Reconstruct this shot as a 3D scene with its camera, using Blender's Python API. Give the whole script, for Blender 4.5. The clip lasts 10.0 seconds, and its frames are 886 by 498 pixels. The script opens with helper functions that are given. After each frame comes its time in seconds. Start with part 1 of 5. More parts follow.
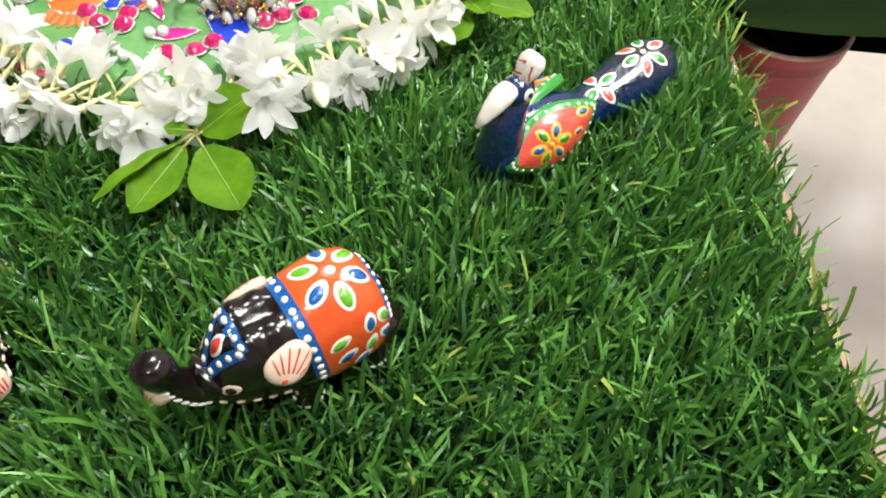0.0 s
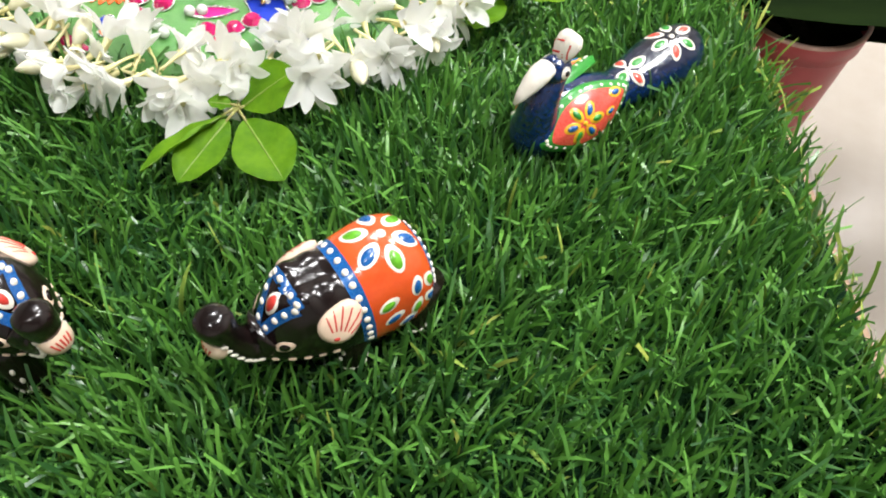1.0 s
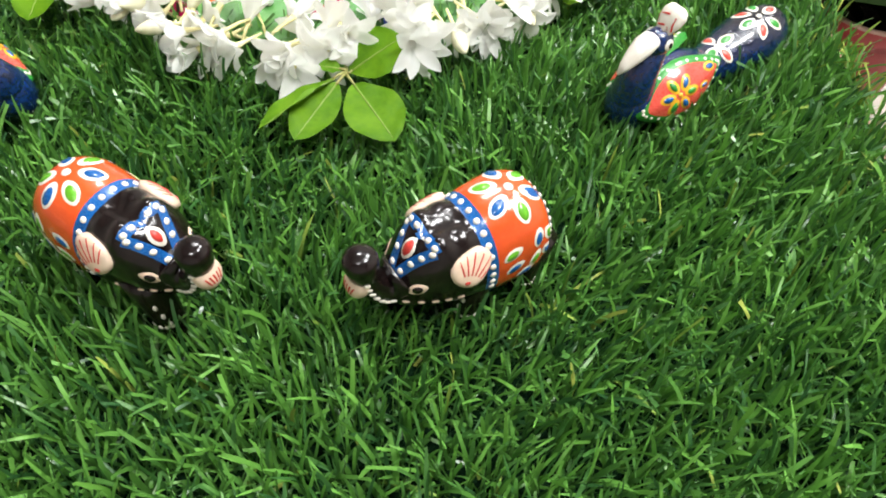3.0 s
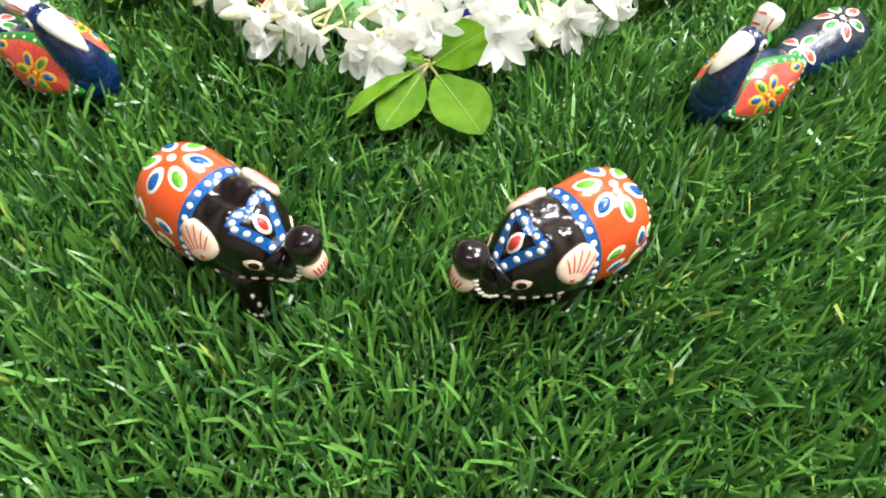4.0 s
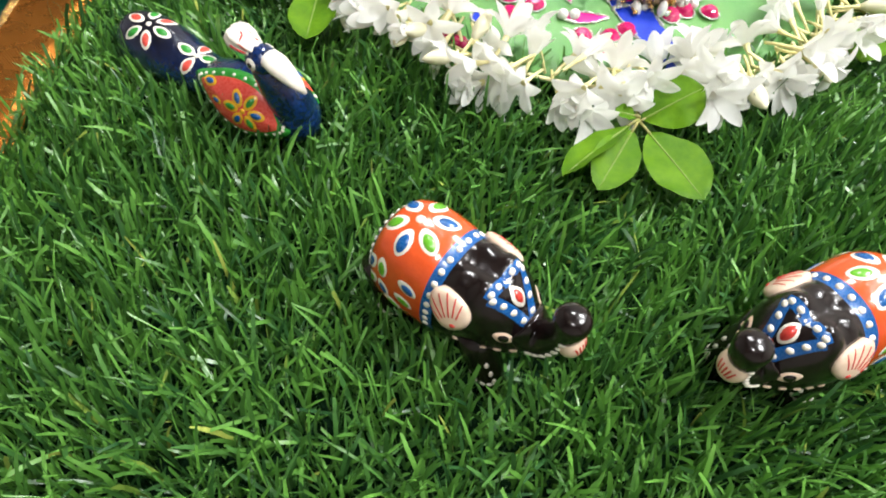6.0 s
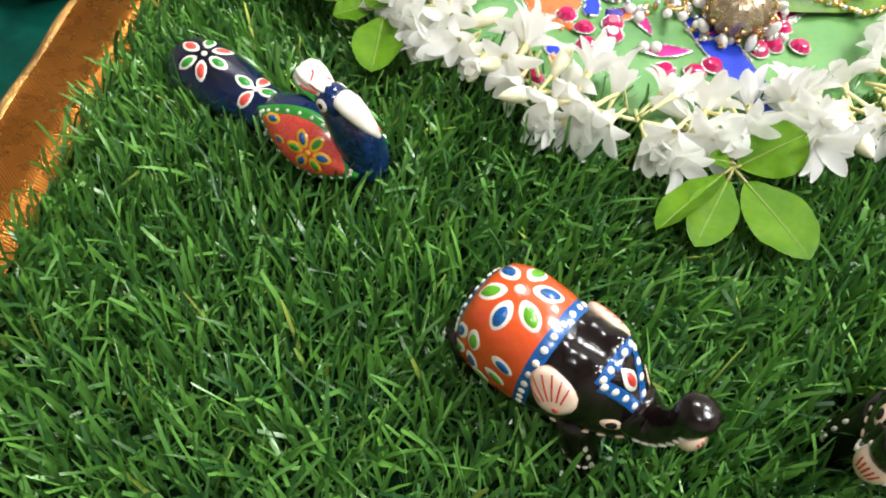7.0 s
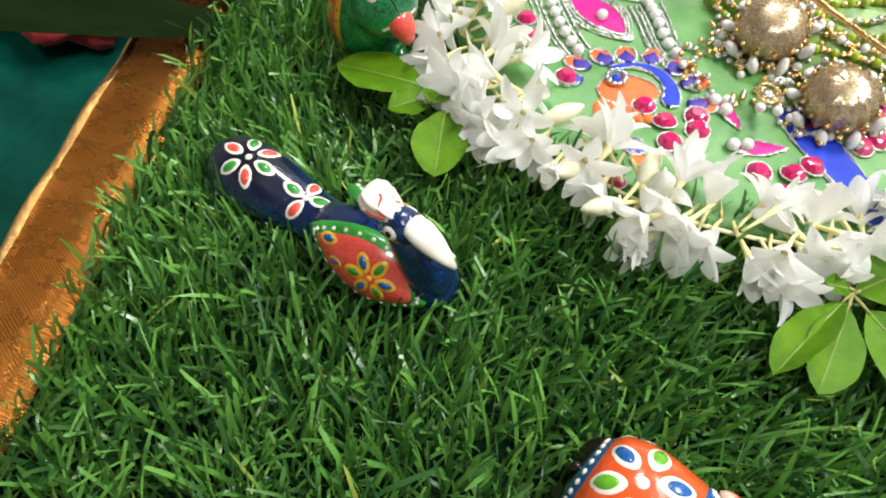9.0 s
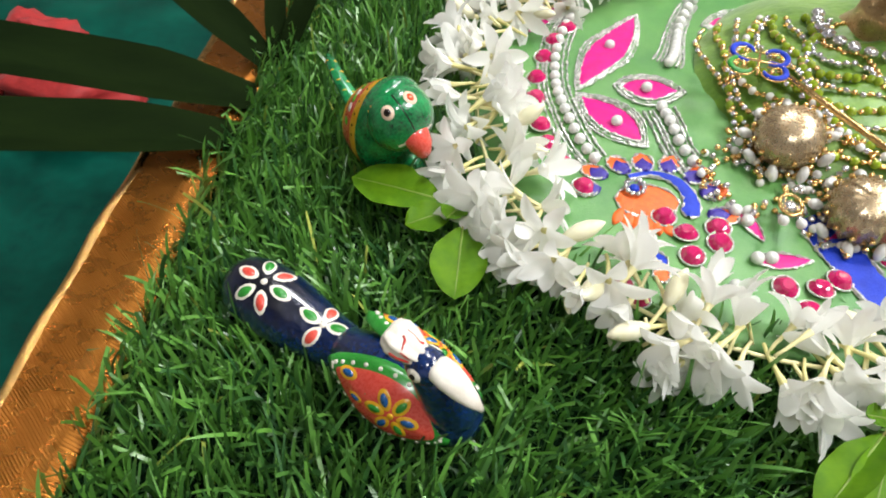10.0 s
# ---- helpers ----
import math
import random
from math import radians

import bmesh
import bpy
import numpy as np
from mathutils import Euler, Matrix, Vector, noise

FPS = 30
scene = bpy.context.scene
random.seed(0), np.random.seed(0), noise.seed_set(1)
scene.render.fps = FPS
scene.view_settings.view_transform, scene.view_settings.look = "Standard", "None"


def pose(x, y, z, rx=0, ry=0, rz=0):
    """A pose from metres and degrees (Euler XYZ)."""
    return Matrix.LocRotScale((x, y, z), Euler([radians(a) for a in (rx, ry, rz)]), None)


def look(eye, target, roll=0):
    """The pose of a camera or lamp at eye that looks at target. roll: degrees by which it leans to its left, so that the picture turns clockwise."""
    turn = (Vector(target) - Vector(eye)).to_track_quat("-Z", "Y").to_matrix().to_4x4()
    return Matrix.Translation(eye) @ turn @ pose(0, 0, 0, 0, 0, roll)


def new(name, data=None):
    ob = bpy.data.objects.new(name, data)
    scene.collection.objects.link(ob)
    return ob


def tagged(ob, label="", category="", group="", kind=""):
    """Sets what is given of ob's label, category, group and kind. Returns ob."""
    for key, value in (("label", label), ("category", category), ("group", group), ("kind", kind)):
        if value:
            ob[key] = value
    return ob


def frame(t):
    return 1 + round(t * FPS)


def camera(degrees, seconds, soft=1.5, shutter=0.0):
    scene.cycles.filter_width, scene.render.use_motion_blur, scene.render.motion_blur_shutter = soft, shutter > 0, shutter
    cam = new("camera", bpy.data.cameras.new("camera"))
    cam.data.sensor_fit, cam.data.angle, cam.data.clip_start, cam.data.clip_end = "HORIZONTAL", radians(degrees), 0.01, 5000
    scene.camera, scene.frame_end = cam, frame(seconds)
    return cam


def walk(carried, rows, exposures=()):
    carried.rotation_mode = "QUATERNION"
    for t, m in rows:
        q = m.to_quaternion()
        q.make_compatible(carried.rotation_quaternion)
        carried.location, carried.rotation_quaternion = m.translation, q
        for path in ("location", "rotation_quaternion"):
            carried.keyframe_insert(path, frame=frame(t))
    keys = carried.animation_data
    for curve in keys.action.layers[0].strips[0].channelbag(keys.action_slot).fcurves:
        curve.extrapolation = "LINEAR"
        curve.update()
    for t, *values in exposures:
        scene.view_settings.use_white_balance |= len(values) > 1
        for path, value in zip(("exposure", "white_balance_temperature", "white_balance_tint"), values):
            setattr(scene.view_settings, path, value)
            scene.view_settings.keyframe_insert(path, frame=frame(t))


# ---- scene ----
# camera and walk
cam = camera(65.0, 10.0, soft=1.9)
PATH = [  # seconds, eye and target in decimetres, roll
    (0, (0.159, 0.259, 3.044), (0.055, 1.372, 1.386), -0.2),
    (0.5, (0.077, 0.149, 3.056), (-0.023, 1.263, 1.397), 0.4),
    (1, (-0.031, 0.056, 3.059), (-0.127, 1.168, 1.4), 1.0),
    (1.5, (-0.124, -0.013, 3.057), (-0.223, 1.09, 1.392), 1.2),
    (2, (-0.197, -0.106, 3.083), (-0.298, 0.998, 1.418), 1.3),
    (2.5, (-0.34, -0.203, 3.107), (-0.45, 0.901, 1.442), 1.4),
    (4, (-0.976, -0.316, 3.104), (-1.095, 0.755, 1.419), 3.1),
    (4.5, (-1.242, -0.32, 3.117), (-1.374, 0.75, 1.432), 3.5),
    (5, (-1.541, -0.307, 3.131), (-1.706, 0.763, 1.45), 2.8),
    (5.5, (-1.784, -0.267, 3.113), (-1.977, 0.801, 1.432), 2.5),
    (6, (-2.02, -0.187, 3.087), (-2.219, 0.893, 1.415), 3.0),
    (7.5, (-2.618, 0.266, 2.906), (-2.843, 1.338, 1.232), 3.2),
    (8, (-2.705, 0.383, 2.844), (-2.928, 1.446, 1.164), 3.4),
    (8.5, (-2.825, 0.525, 2.867), (-3.057, 1.605, 1.199), 3.2),
    (9, (-2.95, 0.692, 2.899), (-3.202, 1.816, 1.264), 2.4),
    (9.5, (-3.069, 0.861, 2.96), (-3.34, 2.041, 1.368), 1.7),
    (10, (-3.138, 1.001, 3.039), (-3.42, 2.237, 1.493), 1.6),
]
walk(cam, [(t, look(Vector(eye) * 0.1, Vector(target) * 0.1, roll)) for t, eye, target, roll in PATH],
     exposures=[(0.0, -0.05), (2.5, 0.02), (4.0, 0.26), (4.5, 0.38), (5.0, 0.28), (5.5, 0.10), (6.0, 0.02), (7.5, -0.09), (9.0, -0.18), (10.0, -0.34)])

from mathutils.bvhtree import BVHTree

rng = np.random.default_rng(7)
MAT_BASE = -0.016          # underside of the turf; its middle height is 0
FLOOR_Z = -0.29
CENTRE = Vector((-0.200, 0.500))   # middle of the round dress

# ---- world, room light ----
world = bpy.data.worlds.new("world")
world.use_nodes = True
world.node_tree.nodes["Background"].inputs[0].default_value = (0.9, 0.95, 1.0, 1)
world.node_tree.nodes["Background"].inputs[1].default_value = 0.02
scene.world = world
LAMP_POWER = 37.0


# ---- materials ----
def material(name, a, b=None, rough=0.5, metal=0.0, scale=200.0, bump=0.0, bump_scale=None, coat=0.0, per="noise", spec=0.5,
             stretch=(1, 1, 1), sheen=0.0, trans=0.0, subsurface=0.0, fine=0.25, rough_var=0.1, thin=0.0, weave=0.0):
    """Principled material whose colour wanders between a and b: over the surface at two scales, or from piece to piece."""
    m = bpy.data.materials.new(name)
    m.use_nodes = True
    nt = m.node_tree
    nodes, links = nt.nodes, nt.links
    p = nodes["Principled BSDF"]
    b = b or tuple(0.75 * v for v in a)
    p.inputs["Metallic"].default_value = metal
    p.inputs["Coat Weight"].default_value = coat
    p.inputs["Coat Roughness"].default_value = 0.08
    p.inputs["Specular IOR Level"].default_value = spec
    p.inputs["Sheen Weight"].default_value = sheen
    p.inputs["Transmission Weight"].default_value = trans
    p.inputs["Subsurface Weight"].default_value = subsurface
    p.inputs["Subsurface Radius"].default_value = (0.004, 0.003, 0.002)
    tc = nodes.new("ShaderNodeTexCoord")
    mp = nodes.new("ShaderNodeMapping")
    mp.inputs["Scale"].default_value = stretch
    links.new(tc.outputs["Object"], mp.inputs["Vector"])
    big = nodes.new("ShaderNodeTexNoise")
    big.inputs["Scale"].default_value = scale
    big.inputs["Detail"].default_value = 4
    small = nodes.new("ShaderNodeTexNoise")
    small.inputs["Scale"].default_value = scale * 7
    small.inputs["Detail"].default_value = 3
    for n in (big, small):
        links.new(mp.outputs["Vector"], n.inputs["Vector"])
    mixv = nodes.new("ShaderNodeMix")
    mixv.inputs["Factor"].default_value = fine
    links.new(big.outputs["Fac"], mixv.inputs["A"])
    links.new(small.outputs["Fac"], mixv.inputs["B"])
    fac = mixv.outputs["Result"]
    if per in ("island", "object"):
        src = nodes.new("ShaderNodeNewGeometry" if per == "island" else "ShaderNodeObjectInfo")
        add = nodes.new("ShaderNodeMix")
        add.inputs["Factor"].default_value = 0.3
        links.new(src.outputs["Random Per Island" if per == "island" else "Random"], add.inputs["A"])
        links.new(fac, add.inputs["B"])
        fac = add.outputs["Result"]
    ramp = nodes.new("ShaderNodeValToRGB")
    lo, hi = (0.05, 0.9) if per != "noise" else (0.33, 0.67)
    ramp.color_ramp.elements[0].position, ramp.color_ramp.elements[1].position = lo, hi
    ramp.color_ramp.elements[0].color, ramp.color_ramp.elements[1].color = (*b, 1), (*a, 1)
    links.new(fac, ramp.inputs["Fac"])
    links.new(ramp.outputs["Color"], p.inputs["Base Color"])
    if thin:
        tr = nodes.new("ShaderNodeBsdfTranslucent")
        links.new(ramp.outputs["Color"], tr.inputs["Color"])
        ms = nodes.new("ShaderNodeMixShader")
        ms.inputs["Fac"].default_value = thin
        links.new(p.outputs["BSDF"], ms.inputs[1])
        links.new(tr.outputs["BSDF"], ms.inputs[2])
        links.new(ms.outputs["Shader"], nodes["Material Output"].inputs["Surface"])
    rr = nodes.new("ShaderNodeMapRange")
    rr.inputs["To Min"].default_value, rr.inputs["To Max"].default_value = max(0.02, rough - rough_var), min(1, rough + rough_var)
    links.new(small.outputs["Fac"], rr.inputs["Value"])
    links.new(rr.outputs["Result"], p.inputs["Roughness"])
    if weave:
        wv = nodes.new("ShaderNodeTexWave")
        wv.bands_direction = "DIAGONAL"
        wv.inputs["Scale"].default_value = weave
        wv.inputs["Distortion"].default_value = 0.15
        links.new(tc.outputs["Object"], wv.inputs["Vector"])
        wb = nodes.new("ShaderNodeBump")
        wb.inputs["Distance"].default_value = bump
        links.new(wv.outputs["Fac"], wb.inputs["Height"])
        links.new(wb.outputs["Normal"], p.inputs["Normal"])
    elif bump:
        bn = nodes.new("ShaderNodeBump")
        bn.inputs["Strength"].default_value = 1.0
        bn.inputs["Distance"].default_value = bump
        bt = nodes.new("ShaderNodeTexNoise")
        bt.inputs["Scale"].default_value = bump_scale or scale * 3
        bt.inputs["Detail"].default_value = 5
        links.new(mp.outputs["Vector"], bt.inputs["Vector"])
        links.new(bt.outputs["Fac"], bn.inputs["Height"])
        links.new(bn.outputs["Normal"], p.inputs["Normal"])
    return m


M = {}
M["turf"] = material("turf_blade", (0.172, 0.425, 0.062), (0.0065, 0.060, 0.022), rough=0.37, per="island", scale=30, spec=0.95, thin=0.15)
M["turf_pale"] = material("turf_blade_pale", (0.42, 0.46, 0.09), (0.18, 0.34, 0.05), rough=0.45, per="island", scale=30)
M["turf_base"] = material("turf_backing", (0.008, 0.030, 0.010), (0.003, 0.012, 0.005), rough=0.95, spec=0.05, scale=250, bump=0.002)
M["gold_ribbon"] = material("gold_ribbon", (0.60, 0.235, 0.042), (0.47, 0.165, 0.024), rough=0.28, metal=0.88, scale=14, fine=0.06, bump=0.0005, weave=330.0)
M["gold_thread"] = material("gold_thread", (0.95, 0.62, 0.22), (0.6, 0.3, 0.08), rough=0.25, metal=1.0, scale=700, bump=0.0004)
M["green_satin"] = material("green_satin", (0.0018, 0.092, 0.062), (0.0005, 0.036, 0.026), rough=0.5, sheen=0.0, spec=0.12, scale=12, bump=0.0004, bump_scale=900)
M["floor"] = material("polished_floor", (0.40, 0.355, 0.305), (0.36, 0.315, 0.265), rough=0.18, scale=6, fine=0.4, rough_var=0.05)
M["joint"] = material("floor_joint", (0.37, 0.32, 0.27), rough=0.7, scale=60)
M["wall"] = material("wall_paint", (0.36, 0.34, 0.31), (0.33, 0.31, 0.28), rough=0.8, scale=4, bump=0.0005)
M["ceiling"] = material("ceiling_paint", (0.38, 0.38, 0.37), (0.35, 0.35, 0.34), rough=0.9, scale=4)
M["black"] = material("black_lacquer", (0.010, 0.005, 0.0045), (0.005, 0.003, 0.003), rough=0.22, coat=0.45, spec=0.4, scale=120, bump=0.0010, bump_scale=75)
M["orange"] = material("orange_lacquer", (0.74, 0.098, 0.020), (0.64, 0.070, 0.015), rough=0.22, coat=0.6, scale=90, bump=0.00025, bump_scale=260)
M["blue"] = material("blue_paint", (0.007, 0.105, 0.34), (0.006, 0.072, 0.25), rough=0.28, coat=0.4, scale=200)
M["green"] = material("green_paint", (0.035, 0.30, 0.035), (0.02, 0.20, 0.025), rough=0.3, coat=0.4, scale=200)
M["lime"] = material("leaf_green_paint", (0.13, 0.42, 0.02), (0.09, 0.32, 0.015), rough=0.3, coat=0.4, scale=200)
M["white"] = material("white_paint", (0.84, 0.80, 0.70), (0.72, 0.66, 0.56), rough=0.35, coat=0.3, scale=160, bump=0.0002)
M["cream"] = material("cream_paint", (0.80, 0.62, 0.47), (0.70, 0.50, 0.36), rough=0.4, coat=0.3, scale=160)
M["red"] = material("red_paint", (0.62, 0.05, 0.035), (0.48, 0.035, 0.03), rough=0.3, coat=0.4, scale=160)
M["coral"] = material("coral_paint", (0.78, 0.095, 0.065), (0.68, 0.07, 0.05), rough=0.28, coat=0.5, scale=120)
M["yellow"] = material("yellow_paint", (0.85, 0.48, 0.02), (0.75, 0.36, 0.015), rough=0.3, coat=0.4, scale=160)
M["navy"] = material("navy_glitter_lacquer", (0.005, 0.032, 0.15), (0.0006, 0.0018, 0.010), rough=0.16, coat=0.9, scale=60, fine=0.62, bump=0.0008, bump_scale=330)
M["navy_tail"] = material("navy_tail_lacquer", (0.005, 0.032, 0.15), (0.0006, 0.0018, 0.010), rough=0.16, coat=0.9, scale=60, fine=0.62, bump=0.0008, bump_scale=330)
# the brush left the blue thin along the top of the tail, where the black ground coat shows
nt = M["navy_tail"].node_tree
height = nt.nodes.new("ShaderNodeSeparateXYZ")
nt.links.new(nt.nodes["Texture Coordinate"].outputs["Object"], height.inputs["Vector"])
blot = nt.nodes.new("ShaderNodeMath")
blot.operation = "MULTIPLY_ADD"
blot.inputs[1].default_value = 0.018
nt.links.new(nt.nodes["Noise Texture"].outputs["Fac"], blot.inputs[0])
nt.links.new(height.outputs["Z"], blot.inputs[2])
thin_coat = nt.nodes.new("ShaderNodeMapRange")
thin_coat.inputs["From Min"].default_value, thin_coat.inputs["From Max"].default_value = 0.021, 0.033
nt.links.new(blot.outputs[0], thin_coat.inputs["Value"])
over = nt.nodes.new("ShaderNodeMix")
over.data_type = "RGBA"
over.inputs[7].default_value = (0.0035, 0.0035, 0.009, 1)
nt.links.new(thin_coat.outputs["Result"], over.inputs[0])
nt.links.new(nt.nodes["Color Ramp"].outputs["Color"], over.inputs[6])
nt.links.new(over.outputs[2], nt.nodes["Principled BSDF"].inputs["Base Color"])
M["parrot"] = material("parrot_green_lacquer", (0.014, 0.32, 0.090), (0.0008, 0.045, 0.015), rough=0.16, coat=0.8, scale=80, fine=0.45, bump=0.0006)
M["petal"] = material("jasmine_petal", (0.96, 0.96, 0.93), (0.93, 0.93, 0.89), rough=0.45, scale=120, thin=0.5, bump=0.0002)
M["tube"] = material("jasmine_tube", (0.82, 0.75, 0.42), (0.68, 0.62, 0.24), rough=0.5, scale=120, per="object")
M["bud"] = material("jasmine_bud", (0.80, 0.78, 0.60), (0.70, 0.66, 0.42), rough=0.5, scale=120)
M["leaf"] = material("fresh_leaf", (0.125, 0.265, 0.007), (0.058, 0.160, 0.005), rough=0.5, scale=45, bump=0.0004, spec=0.15, thin=0.2, per="noise")
M["leaf_vein"] = material("leaf_vein", (0.190, 0.290, 0.040), rough=0.45, scale=100)
M["stem"] = material("leaf_stem", (0.26, 0.34, 0.09), (0.30, 0.22, 0.08), rough=0.5, scale=100)
M["dress"] = material("dress_satin_green", (0.130, 0.315, 0.080), (0.065, 0.225, 0.050), rough=0.34, sheen=0.1, scale=30, bump=0.0003, bump_scale=1200)
M["magenta"] = material("magenta_satin", (0.70, 0.006, 0.23), (0.55, 0.004, 0.17), rough=0.5, spec=0.3, scale=120, bump=0.0002, bump_scale=1500)
M["royal"] = material("royal_blue_satin", (0.008, 0.042, 0.50), (0.005, 0.028, 0.36), rough=0.5, spec=0.3, scale=120, bump=0.0003, bump_scale=900)
M["tangerine"] = material("orange_thread", (0.82, 0.15, 0.012), (0.70, 0.10, 0.008), rough=0.5, scale=300, bump=0.0004)
M["violet"] = material("violet_thread", (0.045, 0.025, 0.32), (0.03, 0.015, 0.22), rough=0.5, scale=300, bump=0.0004)
M["silver"] = material("silver_cord", (0.90, 0.90, 0.84), (0.34, 0.37, 0.32), rough=0.22, metal=0.5, spec=0.9, scale=420, bump=0.0005, bump_scale=1600)
M["pearl"] = material("pearl", (0.70, 0.70, 0.66), (0.62, 0.62, 0.58), rough=0.16, coat=0.6, scale=100)
M["gem"] = material("ruby_rhinestone", (0.62, 0.010, 0.14), (0.36, 0.004, 0.06), rough=0.1, coat=1.0, scale=260, spec=0.8)
M["gold"] = material("gold_metal", (0.90, 0.62, 0.27), (0.72, 0.45, 0.16), rough=0.22, metal=1.0, scale=220, bump=0.0005)
M["pale_gold"] = material("pale_gold_foil", (0.88, 0.74, 0.52), (0.70, 0.55, 0.34), rough=0.28, metal=0.75, scale=90, bump=0.0002, bump_scale=110)
M["crystal"] = material("clear_rhinestone", (0.92, 0.93, 0.95), (0.50, 0.50, 0.50), rough=0.06, metal=0.8, spec=0.9, scale=500)
M["bead_green"] = material("peridot_bead", (0.30, 0.42, 0.02), (0.16, 0.26, 0.01), rough=0.12, coat=0.8, scale=260)
M["lime_satin"] = material("lime_satin", (0.17, 0.33, 0.02), (0.07, 0.18, 0.012), rough=0.4, sheen=0.3, scale=60, bump=0.0006)
M["brass"] = material("idol_brass", (0.62, 0.44, 0.22), (0.48, 0.32, 0.15), rough=0.3, metal=0.8, scale=120, bump=0.0004)
M["pot"] = material("maroon_plastic_pot", (0.46, 0.070, 0.075), (0.38, 0.050, 0.058), rough=0.4, scale=18, bump=0.0003)
M["pot_rim"] = material("pale_pot_rim", (0.62, 0.42, 0.34), (0.5, 0.28, 0.22), rough=0.55, scale=90)
M["soil"] = material("potting_soil", (0.035, 0.022, 0.014), (0.015, 0.010, 0.007), rough=0.95, scale=120, bump=0.003)
# darker than the leaves' own green: shade is put into this colour
M["shaded_leaf"] = material("shaded_strap_leaf", (0.009, 0.018, 0.004), (0.0035, 0.008, 0.002), rough=0.75, spec=0.02, scale=30, stretch=(0.12, 1, 1), bump=0.0004)
M["pink_cloth"] = material("coral_red_cloth", (0.48, 0.028, 0.026), (0.30, 0.014, 0.014), rough=0.7, sheen=0.05, scale=60, bump=0.001)
M["black_metal"] = material("black_bowl", (0.012, 0.012, 0.014), rough=0.25, scale=60, coat=0.4)
M["steel"] = material("steel_rim", (0.6, 0.58, 0.55), rough=0.25, metal=1.0, scale=90)
M["debris"] = material("dry_fibre", (0.16, 0.10, 0.05), rough=0.9, scale=300)
M["foot"] = material("table_board", (0.30, 0.18, 0.09), (0.22, 0.12, 0.06), rough=0.5, scale=20)

glow = bpy.data.materials.new("lamp_diffuser")
glow.use_nodes = True
glow.node_tree.nodes["Principled BSDF"].inputs["Emission Color"].default_value = (1, 0.96, 0.9, 1)
glow.node_tree.nodes["Principled BSDF"].inputs["Emission Strength"].default_value = 9.0
M["glow"] = glow


# ---- mesh helpers ----
def mesh_from(name, verts, faces, mats, index=None, smooth=True):
    me = bpy.data.meshes.new(name)
    me.from_pydata([tuple(v) for v in verts], [], faces)
    for m in mats:
        me.materials.append(M[m])
    if index is not None:
        me.polygons.foreach_set("material_index", index)
    if smooth:
        me.polygons.foreach_set("use_smooth", [True] * len(me.polygons))
    me.update()
    return me


def thing(name, label, category, group="", kind="", at=None, data=None):
    ob = new(name, data)
    if at is not None:
        ob.matrix_basis = at
    return tagged(ob, label, category, group, kind)


def part(name, me, parent, label="", at=None):
    ob = new(name, me)
    ob.parent = parent
    if at is not None:
        ob.matrix_basis = at
    if label:
        ob["label"] = label
    return ob


def bm_mesh(name, bm, mats, smooth=True):
    me = bpy.data.meshes.new(name)
    bmesh.ops.recalc_face_normals(bm, faces=bm.faces)
    bm.to_mesh(me)
    bm.free()
    for m in mats:
        me.materials.append(M[m])
    if smooth:
        me.polygons.foreach_set("use_smooth", [True] * len(me.polygons))
    return me


def box_mesh(name, size, mat, bevel=0.0):
    bm = bmesh.new()
    bmesh.ops.create_cube(bm, size=1, matrix=Matrix.Diagonal((*size, 1)))
    if bevel:
        bmesh.ops.bevel(bm, geom=bm.edges[:], offset=bevel, segments=2, affect="EDGES")
    return bm_mesh(name, bm, [mat], smooth=False)


def smooth_curve(xs, ys, x):
    """Catmull-Rom value through a few stations."""
    i = int(np.clip(np.searchsorted(xs, x) - 1, 0, len(xs) - 2))
    u = (x - xs[i]) / (xs[i + 1] - xs[i])
    y0, y1, y2, y3 = ys[max(i - 1, 0)], ys[i], ys[i + 1], ys[min(i + 2, len(ys) - 1)]
    return float(0.5 * (2 * y1 + (y2 - y0) * u + (2 * y0 - 5 * y1 + 4 * y2 - y3) * u * u + (3 * y1 - y0 - 3 * y2 + y3) * u ** 3))


def loft(name, rings, mats, paint=None, caps=True):
    """Skin over rings of equal length. paint(ring, segment) picks the material."""
    n, k = len(rings), len(rings[0])
    verts = [v for r in rings for v in r]
    faces, idx = [], []
    for i in range(n - 1):
        for j in range(k):
            faces.append((i * k + j, i * k + (j + 1) % k, (i + 1) * k + (j + 1) % k, (i + 1) * k + j))
            idx.append(paint(i, j) if paint else 0)
    if caps:
        for base, order in ((0, -1), ((n - 1) * k, 1)):
            faces.append(tuple(base + j for j in range(k))[::order])
            idx.append(paint(0 if base == 0 else n - 2, 0) if paint else 0)
    return mesh_from(name, verts, faces, mats, idx)


def tube_rings(points, radii, k=10, flat=1.0):
    """Rings round a bent axis."""
    pts = [Vector(p) for p in points]
    rings = []
    side = None
    for i, p in enumerate(pts):
        d = (pts[min(i + 1, len(pts) - 1)] - pts[max(i - 1, 0)]).normalized()
        ref = side if side is not None else (Vector((0, 0, 1)) if abs(d.z) < 0.9 else Vector((1, 0, 0)))
        a = d.cross(ref).cross(d).normalized()
        side = a
        b = d.cross(a)
        rings.append([p + float(radii[i]) * (math.cos(t) * b + flat * math.sin(t) * a) for t in (2 * math.pi * j / k for j in range(k))])
    return rings


def tube(name, points, radii, mat, k=10, flat=1.0):
    if not hasattr(radii, "__len__"):
        radii = [radii] * len(points)
    return loft(name, tube_rings(points, radii, k, flat), [mat])


